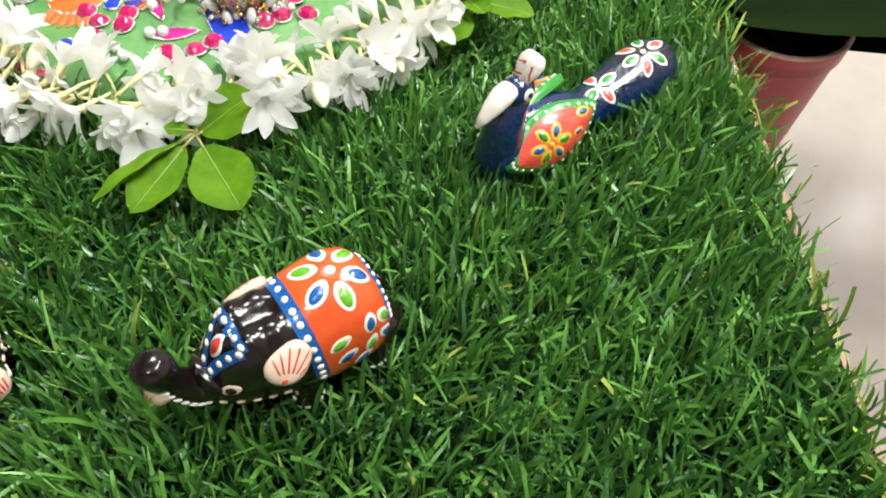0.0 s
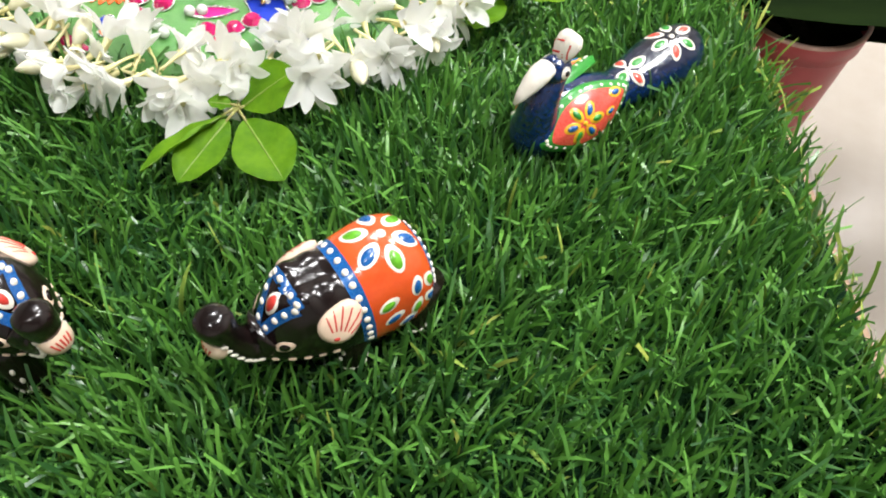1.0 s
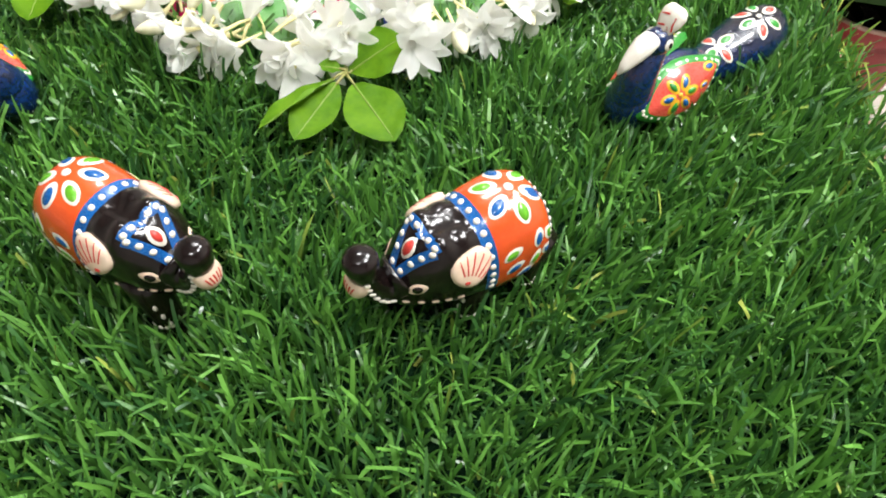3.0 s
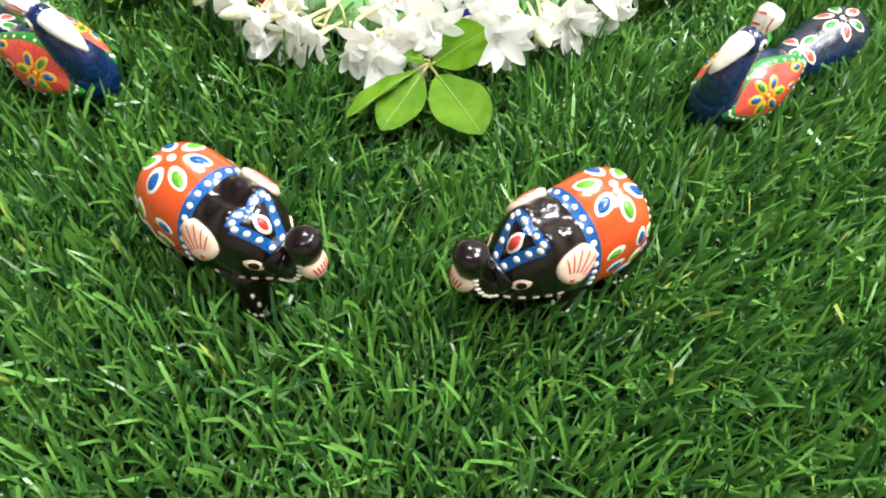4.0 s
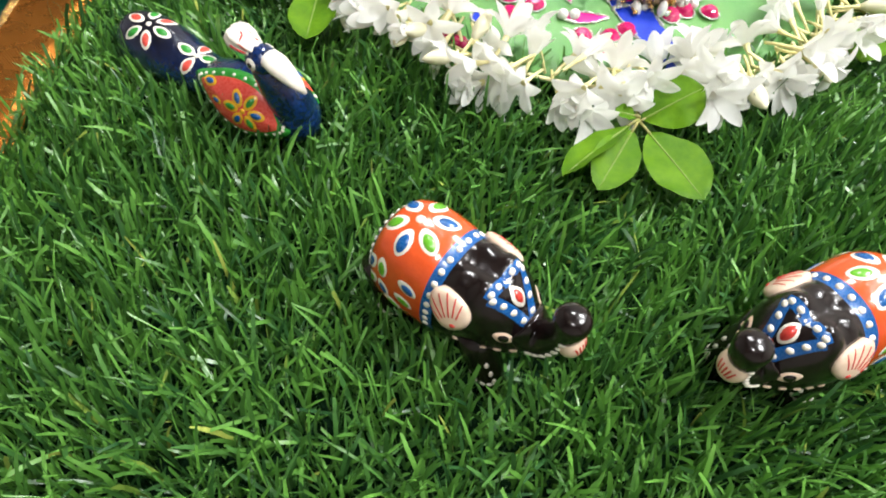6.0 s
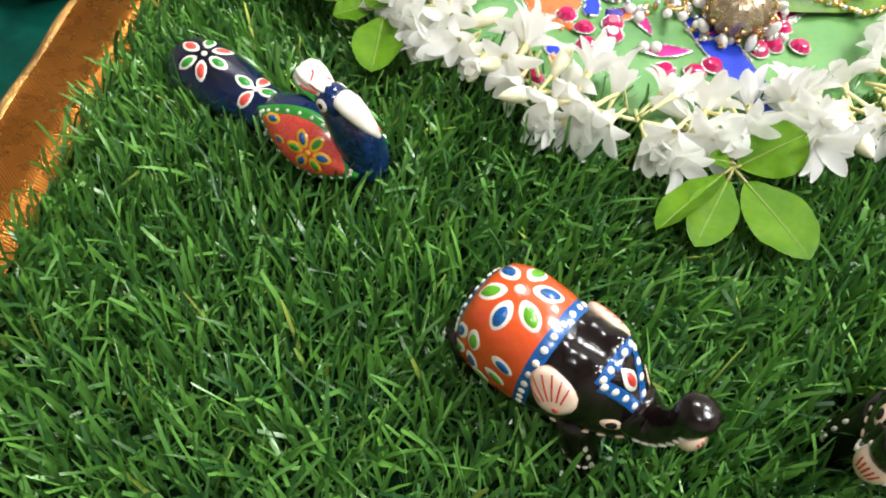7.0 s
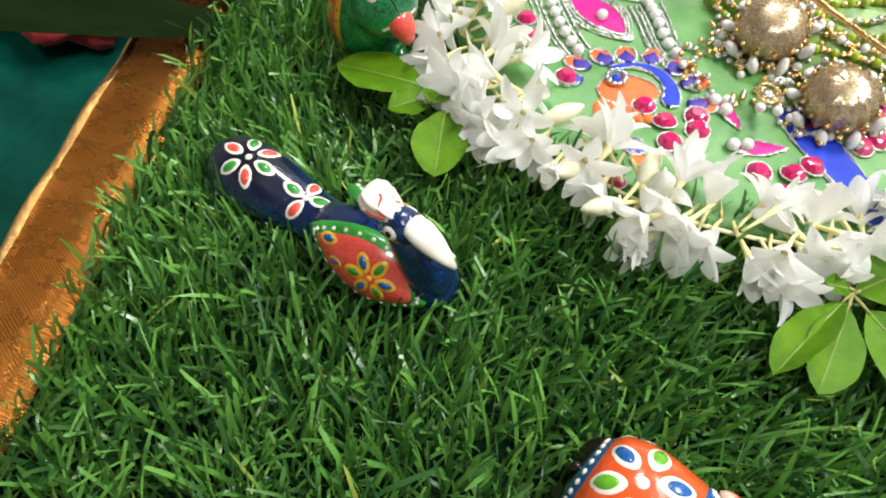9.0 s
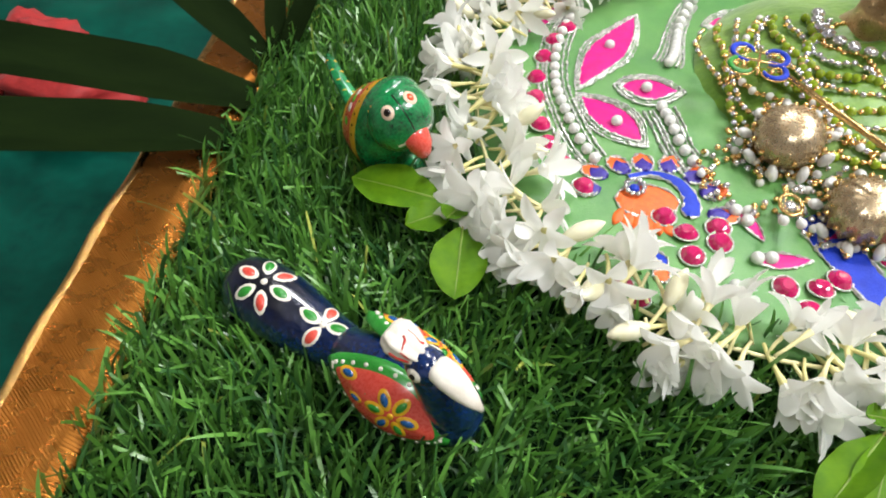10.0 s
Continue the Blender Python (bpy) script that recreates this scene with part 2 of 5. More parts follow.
def glitter(me):
    """Flat facets, so that a cord of cut glass sparkles."""
    me.polygons.foreach_set("use_smooth", [False] * len(me.polygons))
    return me


def ball(name, r, mat, scale=(1, 1, 1), u=12, v=8):
    bm = bmesh.new()
    bmesh.ops.create_uvsphere(bm, u_segments=u, v_segments=v, radius=r, matrix=Matrix.Diagonal((*scale, 1)))
    return bm_mesh(name, bm, [mat])


class Dabs:
    """Brush dabs of thick paint that follow a body's surface."""

    def __init__(self, me):
        self.tree = BVHTree.FromPolygons([v.co[:] for v in me.vertices], [p.vertices[:] for p in me.polygons])
        self.sets = []

    def spot(self, origin, way):
        hit, n, _, _ = self.tree.ray_cast(Vector(origin), Vector(way).normalized())
        return (hit, n if n.dot(Vector(way)) < 0 else -n) if hit else (None, None)

    def dab(self, key, hit, n, along, a, b, lift=0.0004, point=0.0, segs=14):
        """An oval of half-lengths a along and b across; point sharpens its ends."""
        if hit is None:
            return
        t = (Vector(along) - n * n.dot(Vector(along))).normalized()
        s = n.cross(t)
        verts, faces, base = [], [], 0
        self.sets.append((key, verts, faces))
        rows = [(1.0, 0.05), (0.82, 0.8), (0.0, 1.0)]
        for f, h in rows[:2]:
            for j in range(segs):
                w = 2 * math.pi * j / segs
                q = hit + f * (a * math.cos(w) * t + b * math.sin(w) * (1 - point * abs(math.cos(w)) ** 2) * s)
                got, gn, _, _ = self.tree.ray_cast(q + n * 0.01, -n)
                verts.append((got if got else q) + n * lift * h)
        verts.append(hit + n * lift * 1.05)
        for j in range(segs):
            k = (j + 1) % segs
            faces.append((base + j, base + k, base + segs + k, base + segs + j))
            faces.append((base + segs + j, base + segs + k, base + 2 * segs))

    def line(self, key, pts, way, width, lift=0.0004):
        """A painted stripe through points that are pressed on to the body along a way."""
        spots = [self.spot(p, way) for p in pts]
        spots = [x for x in spots if x[0] is not None]
        if len(spots) < 2:
            return
        verts, faces, base = [], [], 0
        self.sets.append((key, verts, faces))
        for i, (h, n) in enumerate(spots):
            d = (spots[min(i + 1, len(spots) - 1)][0] - spots[max(i - 1, 0)][0]).normalized()
            s = n.cross(d).normalized() * width / 2
            verts += [h - s, h + n * lift, h + s]
        for i in range(len(spots) - 1):
            for c in (0, 1):
                faces.append((base + 3 * i + c, base + 3 * i + c + 1, base + 3 * i + 4 + c, base + 3 * i + 3 + c))

    def put(self, parent, labels):
        for key, verts, faces in self.sets:
            name, mat = key
            part(name, mesh_from(name, verts, faces, [mat]), parent, labels.get(key, ""))


# ---- setting: room, floor, table ----
def room():
    x0, x1, y0, y1, top = -2.6, 2.4, -2.2, 2.8, 2.3
    t = 0.12
    tile = 0.8
    floor = thing("floor", "cream polished floor of large square tiles", "floor", kind="structure",
                  data=box_mesh("floor", (x1 - x0, y1 - y0, 0.1), "joint"), at=pose((x0 + x1) / 2, (y0 + y1) / 2, FLOOR_Z - 0.054))
    tm = box_mesh("floor_tile", (tile - 0.002, tile - 0.002, 0.012), "floor", 0.0006)
    nx, ny = int((x1 - x0) / tile) + 1, int((y1 - y0) / tile) + 1
    for i in range(nx):
        for j in range(ny):
            cx, cy = x0 + 0.2 + (i + 0.5) * tile, y0 + (j + 0.35) * tile
            if cx < x1 and cy < y1:
                ob = part("tile", tm, floor)
                ob.matrix_basis = floor.matrix_basis.inverted() @ pose(cx, cy, FLOOR_Z - 0.006)
    # unseen walls and ceiling, added to enclose the light; grey keeps reflections dark
    for name, sx, sy, px, py in (("wall_north", x1 - x0 + 2 * t, t, (x0 + x1) / 2, y1 + t / 2), ("wall_south", x1 - x0 + 2 * t, t, (x0 + x1) / 2, y0 - t / 2),
                                 ("wall_east", t, y1 - y0, x1 + t / 2, (y0 + y1) / 2), ("wall_west", t, y1 - y0, x0 - t / 2, (y0 + y1) / 2)):
        thing(name, "unseen plain warm grey wall, added round the setting", "wall", kind="structure",
              data=box_mesh(name, (sx, sy, top - FLOOR_Z), "wall"), at=pose(px, py, (top + FLOOR_Z) / 2))
    thing("ceiling", "unseen plain grey ceiling, added over the setting", "ceiling", kind="structure",
          data=box_mesh("ceiling", (x1 - x0 + 2 * t, y1 - y0 + 2 * t, t), "ceiling"), at=pose((x0 + x1) / 2, (y0 + y1) / 2, top + t / 2))
    # unseen panels added to balance the light; the last gives the floor's bright spot
    for lx, ly, k in ((-0.4, 1.7, 0.99), (1.1, 1.6, 1.22), (1.1, 0.4, 1.36), (-0.2, -0.7, 0.74), (2.12, 2.58, 0.25)):
        lamp = thing("ceiling_light", "unseen square white ceiling light, switched on", "light", "ceiling lights", at=pose(lx, ly, top) @ Matrix.Scale(k, 4))
        bm = bmesh.new()
        for sx, sy, dx, dy in ((0.56, 0.02, 0, 0.27), (0.56, 0.02, 0, -0.27), (0.02, 0.52, 0.27, 0), (0.02, 0.52, -0.27, 0)):
            bmesh.ops.create_cube(bm, size=1, matrix=Matrix.Translation((dx, dy, -0.02)) @ Matrix.Diagonal((sx, sy, 0.04, 1)))
        part("frame", bm_mesh("frame", bm, ["ceiling"], smooth=False), lamp)
        part("diffuser", box_mesh("diffuser", (0.52, 0.52, 0.012), "glow"), lamp, at=pose(0, 0, -0.012))
        ld = bpy.data.lights.new("ceiling_lamp", "AREA")
        ld.shape, ld.size, ld.energy, ld.color = "SQUARE", 0.50 * k, LAMP_POWER * k * k, (0.97, 0.98, 1.0)
        new("ceiling_lamp", ld).matrix_basis = pose(lx, ly, top - 0.05)


# The turf mat lies turned a little on its table; u runs away from the camera, v across.
TURN = math.radians(6.4)
U = Vector((-math.sin(TURN), math.cos(TURN)))
V = Vector((math.cos(TURN), math.sin(TURN)))
ORIGIN = Vector((-0.163, 0.27))     # a point on the mat's middle line
HALF = 0.352                        # half of the mat's width
NEAR, FAR = -0.42, 0.50
# where the figurines stand: place, heading, and the stretch and half width of their bodies
STANDS = [(-0.0437, 0.1740, 220.0, -0.017, 0.055, 0.017), (-0.2450, 0.1530, -25.5, -0.017, 0.055, 0.017),
          (0.0667, 0.3295, 223.7, -0.066, 0.060, 0.015), (-0.3946, 0.2615, -20.8, -0.066, 0.060, 0.015)]


def on_mat(v, u):
    return ORIGIN + V * v + U * u


def table():
    top = thing("table", "low wooden table under the turf and its green cloth", "table", at=pose(ORIGIN.x, ORIGIN.y, 0, 0, 0, 6.4))
    z1 = MAT_BASE - 0.006
    part("tabletop", box_mesh("tabletop", (2 * HALF + 0.02, FAR - NEAR, 0.025), "foot", 0.003), top, at=pose(0, (FAR + NEAR) / 2, z1 - 0.0125))
    for sx in (-1, 1):
        for u in (NEAR + 0.05, FAR - 0.05):
            part("leg", box_mesh("leg", (0.045, 0.045, z1 - 0.025 - FLOOR_Z), "foot", 0.003), top, at=pose(sx * (HALF - 0.06), u, (z1 - 0.025 + FLOOR_Z) / 2))


def green_cloth():
    """Satin skirt that falls from the table's edge in loose folds, with a gold ribbon sewn along its upper border."""
    cloth = thing("table_cloth", "emerald green satin cloth hanging in folds with a gold border", "cloth", at=pose(ORIGIN.x, ORIGIN.y, 0, 0, 0, 6.4))
    nu, nv = 120, 40
    verts, faces = [], []
    for i in range(nu):
        u = NEAR + (FAR + 0.7 - NEAR) * i / (nu - 1)
        for j in range(nv):
            s = j / (nv - 1)
            fold = math.sin(u * 21) * 0.6 + math.sin(u * 47 + 1.3) * 0.3 + math.sin(u * 9 + s * 2)
            out = 0.030 + 0.09 * s + 0.85 * s ** 3 + 0.030 * min(1, 2 * s) * fold
            z = -0.012 - 0.275 * min(1.0, 1.9 * s) ** 1.1 + 0.012 * fold * min(1, s * 1.5)
            verts.append((-HALF - out + 0.012, u, max(z, FLOOR_Z + 0.003)))
    for i in range(nu - 1):
        for j in range(nv - 1):
            a = i * nv + j
            faces.append((a, a + nv, a + nv + 1, a + 1))
    part("cloth_fall", mesh_from("cloth_fall", verts, faces, ["green_satin"]), cloth)
    # ribbon: woven gold strip, raised along its outer hem
    nu, prof = 160, [(-0.004, -0.010), (0.004, -0.0035), (0.012, -0.002), (0.022, -0.001), (0.032, 0.0005), (0.0375, 0.0015), (0.0405, 0.0028), (0.0430, 0.0015), (0.0445, -0.004), (0.043, -0.010)]
    verts, faces, idx = [], [], []
    for i in range(nu):
        u = NEAR + (FAR - NEAR) * i / (nu - 1)
        wave = 0.0006 * math.sin(u * 23) + 0.0003 * math.sin(u * 81 + 1)
        for x, z in prof:
            verts.append((-HALF - x - wave * (0.4 + 20 * x), u, z + 0.6 * wave + 0.0005 * math.sin(u * 90 + x * 300) * (x / 0.04)))
    k = len(prof)
    for i in range(nu - 1):
        for j in range(k - 1):
            faces.append((i * k + j, i * k + j + 1, i * k + k + j + 1, i * k + k + j))
            idx.append(1 if j in (5, 6) else 0)
    part("ribbon", mesh_from("ribbon", verts, faces, ["gold_ribbon", "gold_thread"], idx), cloth, "shiny woven gold ribbon")


def turf():
    mat = thing("turf_mat", "green artificial grass mat with long glossy blades", "artificial grass", at=pose(ORIGIN.x, ORIGIN.y, 0, 0, 0, 6.4))
    part("backing", box_mesh("backing", (2 * HALF, FAR - NEAR, 0.006), "turf_base"), mat, at=pose(0, (FAR + NEAR) / 2, MAT_BASE - 0.002))
    step = 0.0070
    nu, nv = int((FAR - NEAR) / step), int(2 * HALF / step)
    uu, vv = np.meshgrid(NEAR + step * (np.arange(nu) + 0.5), -HALF + step * (np.arange(nv) + 0.5), indexing="ij")
    uu, vv = uu.ravel() + rng.uniform(-0.0024, 0.0024, nu * nv), vv.ravel() + rng.uniform(-0.0024, 0.0024, nu * nv)
    per = 6
    u0, v0 = np.repeat(uu, per), np.repeat(vv, per)
    n = len(u0)
    u0 += rng.normal(0, 0.0010, n)
    v0 = np.clip(v0 + rng.normal(0, 0.0010, n), -HALF, HALF)
    high = rng.normal(0.0335, 0.0085, n).clip(0.013, 0.054)
    drift = 1.1 + 1.1 * np.sin(u0 * 19 + 1.7 * np.sin(v0 * 13)) + 1.0 * np.sin(v0 * 23 + 0.8 + np.sin(u0 * 31))
    turn = drift + rng.normal(0, 1.5, n)
    lean = rng.gamma(2.1, 0.0049, n).clip(0.001, 0.034)
    # blades lie down under the dress, and point outwards at the mat's long edges
    wx, wy = ORIGIN.x + V.x * v0 + U.x * u0, ORIGIN.y + V.y * v0 + U.y * u0
    under = np.hypot(wx - CENTRE.x, wy - CENTRE.y) < 0.178
    high[under] = np.minimum(0.75 * high[under], 0.021)
    # blades pressed down under the leaf sprigs and the figurines
    for cx, cy in ((-0.150, 0.268), (-0.372, 0.345), (0.000, 0.395)):
        near = np.hypot(wx - cx, wy - cy) < 0.062
        high[near] = np.minimum(high[near], 0.027)
    for x, y, deg, back, front, r in STANDS:
        ca, sa = math.cos(math.radians(deg)), math.sin(math.radians(deg))
        along = np.clip((wx - x) * ca + (wy - y) * sa, back, front)
        near = np.hypot(wx - x - along * ca, wy - y - along * sa) < r
        high[near] = np.minimum(high[near], 0.014)
        lean[near] = np.minimum(lean[near], 0.006)
    # short dark thatch between the tufts
    thatch = rng.random(n) < 0.36
    high[thatch] = rng.uniform(0.008, 0.017, int(thatch.sum()))
    lean[thatch] = np.minimum(high[thatch] * 0.8, rng.uniform(0.004, 0.012, int(thatch.sum())))
    edge = (HALF - np.abs(v0)) < 0.02
    lx, ly = np.cos(turn) * lean + edge * np.where(v0 > 0, rng.uniform(-0.010, 0.002, n), rng.uniform(0.002, 0.014, n)), np.sin(turn) * lean
    # some blades have a kink where they were folded in the roll
    kink = np.where(rng.random(n) < 0.12, rng.uniform(0.003, 0.010, n), 0.0)
    kx, ky = kink * np.cos(turn + 1.2), kink * np.sin(turn + 1.2)
    width = rng.uniform(0.0006, 0.00125, n)
    face = rng.uniform(0, 2 * math.pi, n)
    twist = rng.uniform(-0.9, 0.9, n)
    blunt = rng.uniform(0.45, 0.95, n)
    levels = ((0.0, 0.85), (0.3, 1.0), (0.58, 1.0), (0.82, 0.92), (1.0, 0.0))
    rows = len(levels)
    co = np.zeros((n, 2 * rows, 3), np.float32)
    for i, (s, w) in enumerate(levels):
        bend = max(0.0, s - 0.58) / 0.42
        px, py = v0 + lx * s ** 1.8 + kx * bend, u0 + ly * s ** 1.8 + ky * bend
        pz = MAT_BASE + np.sqrt(np.maximum(high ** 2 - (0.75 * lean) ** 2, 1e-5)) * (s - 0.13 * s ** 3) - 0.45 * kink * bend
        ax, ay = np.cos(face + twist * s), np.sin(face + twist * s)
        half = width * (w if w else blunt * 0.8)
        for k, sg in ((0, -1), (1, 1)):
            co[:, 2 * i + k, 0] = px + sg * ax * half
            co[:, 2 * i + k, 1] = py + sg * ay * half
            co[:, 2 * i + k, 2] = pz + (0.0016 * (k - 0.5) if i == rows - 1 else 0.0)
    strip = np.array([[2 * i, 2 * i + 1, 2 * i + 3, 2 * i + 2] for i in range(rows - 1)])
    # paler blades: half of those along the right edge, a few elsewhere
    pale = ((HALF - v0) < 0.012) & (rng.random(n) < 0.5) | (rng.random(n) < 0.012)
    for name, pick, mname in (("grass", ~pale, "turf"), ("dry_grass", pale, "turf_pale")):
        c, q = co[pick].reshape(-1, 3), (np.arange(pick.sum()) * 2 * rows)[:, None, None] + strip[None]
        me = bpy.data.meshes.new(name)
        q = q.reshape(-1, 4)
        me.vertices.add(len(c))
        me.vertices.foreach_set("co", c.ravel())
        me.loops.add(q.size)
        me.loops.foreach_set("vertex_index", q.ravel().astype(np.int32))
        me.polygons.add(len(q))
        me.polygons.foreach_set("loop_start", np.arange(0, q.size, 4, dtype=np.int32))
        me.polygons.foreach_set("loop_total", np.full(len(q), 4, np.int32))
        me.polygons.foreach_set("use_smooth", np.ones(len(q), bool))
        me.materials.append(M[mname])
        me.update(calc_edges=True)
        part(name, me, mat)["kind"] = "stuff"


# ---- painted wooden elephant ----
def elephant(at, label, reach=0.0, heart=(0.0040, 0.0022)):
    """reach moves the trunk's knob; heart is the size of the red drop on the forehead."""
    e = thing("elephant_figurine", label, "figurine", "painted wooden elephants", at=at)
    k = 40
    xs = [-0.0195, -0.0186, -0.0156, -0.0104, 0.0, 0.016, 0.026, 0.034, 0.043, 0.050, 0.0565, 0.063, 0.068]
    half = [0.004, 0.011, 0.0168, 0.0215, 0.0238, 0.0236, 0.0226, 0.0222, 0.0206, 0.0184, 0.0150, 0.0108, 0.006]
    tops = [0.034, 0.043, 0.0518, 0.0592, 0.0635, 0.0624, 0.0596, 0.0608, 0.0618, 0.0592, 0.0518, 0.0420, 0.035]
    lows = [0.024, 0.016, 0.009, 0.004, 0.002, 0.003, 0.006, 0.009, 0.012, 0.015, 0.018, 0.022, 0.027]
    marks = sorted(set([round(v, 4) for v in np.linspace(-0.0195, 0.068, 40)] + [-0.0175, -0.0138, 0.0195, 0.0255]))
    rings = []
    for x in marks:
        w, t, b = (smooth_curve(xs, v, x) for v in (half, tops, lows))
        mid = (t + b) / 2
        groove = 0.0034 * min(1.0, max(0.0, (x - 0.0255) / 0.004)) * min(1.0, max(0.0, (0.052 - x) / 0.006))
        ring = []
        for j in range(k):
            a = 2 * math.pi * j / k
            ca, sa = math.cos(a), math.sin(a)
            z = mid + (t - mid) * (abs(sa) ** 0.9) * (1 if sa > 0 else -1)
            z -= groove * math.exp(-((ca / 0.10) ** 2)) * (sa > 0)
            # carved lobes of the skull, two on each side of the furrow
            for lx, lh in ((0.0310, 0.0026), (0.0430, 0.0036)):
                z += lh * math.exp(-(((x - lx) / 0.0045) ** 2)) * math.exp(-(((abs(ca) - 0.46) / 0.24) ** 2)) * (sa > 0)
            ring.append((x, w * (abs(ca) ** 0.9) * (1 if ca > 0 else -1), z))
        rings.append(ring)

    def paint(i, j):
        xm = (marks[i] + marks[min(i + 1, len(marks) - 1)]) / 2
        high = math.sin(2 * math.pi * (j + 0.5) / k)
        if xm > 0.0255 or high < -0.42 or xm < -0.0176:
            return 0
        if xm > 0.0195 or xm < -0.0139:
            return 2
        return 1
    body_mesh = loft("body", rings, ["black", "orange", "blue"], paint)
    part("body", body_mesh, e)
    d = Dabs(body_mesh)

    def at_angle(x, deg):
        """Spot on the body at a station and an angle from its top; positive is the left side."""
        a = math.radians(deg)
        way = Vector((0, math.sin(a), math.cos(a)))
        return d.spot(Vector((x, 0, 0.032)) + way * 0.08, -way)

    def petal(x, deg, turn, size, col):
        hit, n = at_angle(x, deg)
        if hit is None:
            return
        t = Matrix.Rotation(math.radians(turn), 3, n) @ Vector((1, 0, 0))
        d.dab(("petal_outline", "white"), hit, n, t, 0.0064 * size, 0.0039 * size, 0.00035, 0.15, 22)
        d.dab(("petal_heart", col), hit + t * 0.0006, n, t, 0.0046 * size, 0.0027 * size, 0.0007, 0.1)
    hit, n = at_angle(0.001, 0)
    d.dab(("flower_centre", "white"), hit, n, (1, 0, 0), 0.0023, 0.0023, 0.0006)
    for i in range(6):
        phi = 60 * i - 30
        petal(0.0015 + 0.0108 * math.cos(math.radians(phi)), 2.35 * 10.2 * math.sin(math.radians(phi)), phi, 1.05, "blue" if i % 2 else "lime")
    for sg in (1, -1):
        first, second = ("lime", "blue") if sg > 0 else ("blue", "lime")
        for x, deg, turn, col in ((0.0115, 62, 20, first), (-0.0035, 58, 80, second), (-0.0110, 62, 120, first), (0.0100, 86, 25, second), (-0.0020, 88, 70, first),
                                  (0.0030, 106, 30, second), (-0.0100, 90, 120, second)):
            petal(x, sg * deg, sg * turn, 0.85, col)
    for deg in range(-104, 105, 13):
        for x, r in ((0.0225, 0.0016), (-0.0157, 0.0013)):
            hit, n = at_angle(x, deg)
            if hit is not None:
                d.dab(("border_dot", "white"), hit, n, (1, 0, 0), r, r, 0.0008)
    # blue forehead cloth with dots: a three-cornered border round a red and white drop
    fa, fb, fc = Vector((0.0465, -0.0115, 0.1)), Vector((0.0465, 0.0115, 0.1)), Vector((0.0660, 0.0, 0.1))
    for p, q in ((fa, fb), (fb, fc), (fc, fa)):
        d.line(("forehead_band", "blue"), [p.lerp(q, s / 9) for s in range(10)], (0, 0, -1), 0.0052, 0.0005)
        for s in (0.08, 0.29, 0.5, 0.71, 0.92):
            hit, n = d.spot(p.lerp(q, s), (0, 0, -1))
            if hit is not None:
                d.dab(("forehead_dot", "white"), hit + n * 0.0003, n, (q - p), 0.0019, 0.0016, 0.0009)
    hit, n = d.spot((0.0540, 0, 0.1), (0, 0, -1))
    d.dab(("forehead_drop", "white"), hit, n, (1, 0, 0), 0.0058, 0.0037, 0.0007, 0.2)
    d.dab(("forehead_drop_heart", "red"), hit, n, (1, 0, 0), *heart, 0.0012, 0.2)
    for sg in (1, -1):
        hit, n = d.spot((0.0575, sg * 0.06, 0.041), (0, -sg, 0))
        d.dab(("eye_white", "cream"), hit, n, (1, 0, -0.25), 0.0052, 0.0031, 0.0006, 0.25)
        d.dab(("pupil", "black"), hit, n, (1, 0, -0.25), 0.0029, 0.0021, 0.0012)
        for i in range(5):
            hit, n = d.spot((0.0625 - 0.006 * i, sg * 0.06, 0.0315 - 0.0008 * i), (0, -sg, 0))
            if hit is not None:
                d.dab(("cheek_dot", "cream"), hit, n, (1, 0, 0), 0.0019, 0.0010, 0.0007)
    d.put(e, {("pupil", "black"): "black pupil", ("petal_heart", "lime"): "leaf green petal hearts", ("petal_heart", "blue"): "blue petal hearts"})
    # trunk: down from the face, then forwards and curled up into a blunt knob
    path = [(0.059, 0, 0.038), (0.0665, 0, 0.0355), (0.0735, 0, 0.0370), (0.0785, 0, 0.0430), (0.0810, 0, 0.0510), (0.0820, 0, 0.0590), (0.0825, 0, 0.0655), (0.0825, 0, 0.0690)]
    rad = [0.0120, 0.0100, 0.0084, 0.0072, 0.0068, 0.0077, 0.0078, 0.0042]
    path = [(x + reach * min(1, max(0, (x - 0.062) / 0.015)), y, z) for x, y, z in path]
    path2 = [[smooth_curve(list(range(8)), [p[c] for p in path], s) for c in range(3)] for s in np.linspace(0, 7, 26)]
    rad2 = [smooth_curve(list(range(8)), rad, s) for s in np.linspace(0, 7, 26)]
    tm = loft("trunk", tube_rings(path2, rad2, 18), ["black"])
    trunk = part("trunk", tm, e)
    td = Dabs(tm)
    for sg in (1, -1):
        for i in range(7):
            px, _, pz = path2[4 + 2 * i]
            hit, n = td.spot((px + 0.002, sg * 0.03, pz - 0.002), (0, -sg, 0))
            if hit is not None:
                td.dab(("trunk_dot", "white"), hit, n, (1, 0, 0.4), 0.0018, 0.0012, 0.0007)
    td.put(trunk, {})
    # cream muzzle with red strokes under the knob
    mm = ball("muzzle", 0.0072, "cream", (0.80, 0.98, 1.15), 18, 12)
    muzzle = part("muzzle", mm, e, "cream muzzle with red strokes", at=pose(0.0848 + reach, 0, 0.0490, 0, -18, 0))
    md = Dabs(mm)
    for i in range(5):
        y = -0.0040 + 0.0020 * i
        md.line(("muzzle_stroke", "red"), [(0.03, y * (0.7 + 0.08 * s), -0.0035 + 0.0012 * s) for s in range(5)], (-1, 0, 0), 0.0009, 0.0003)
    md.put(muzzle, {})
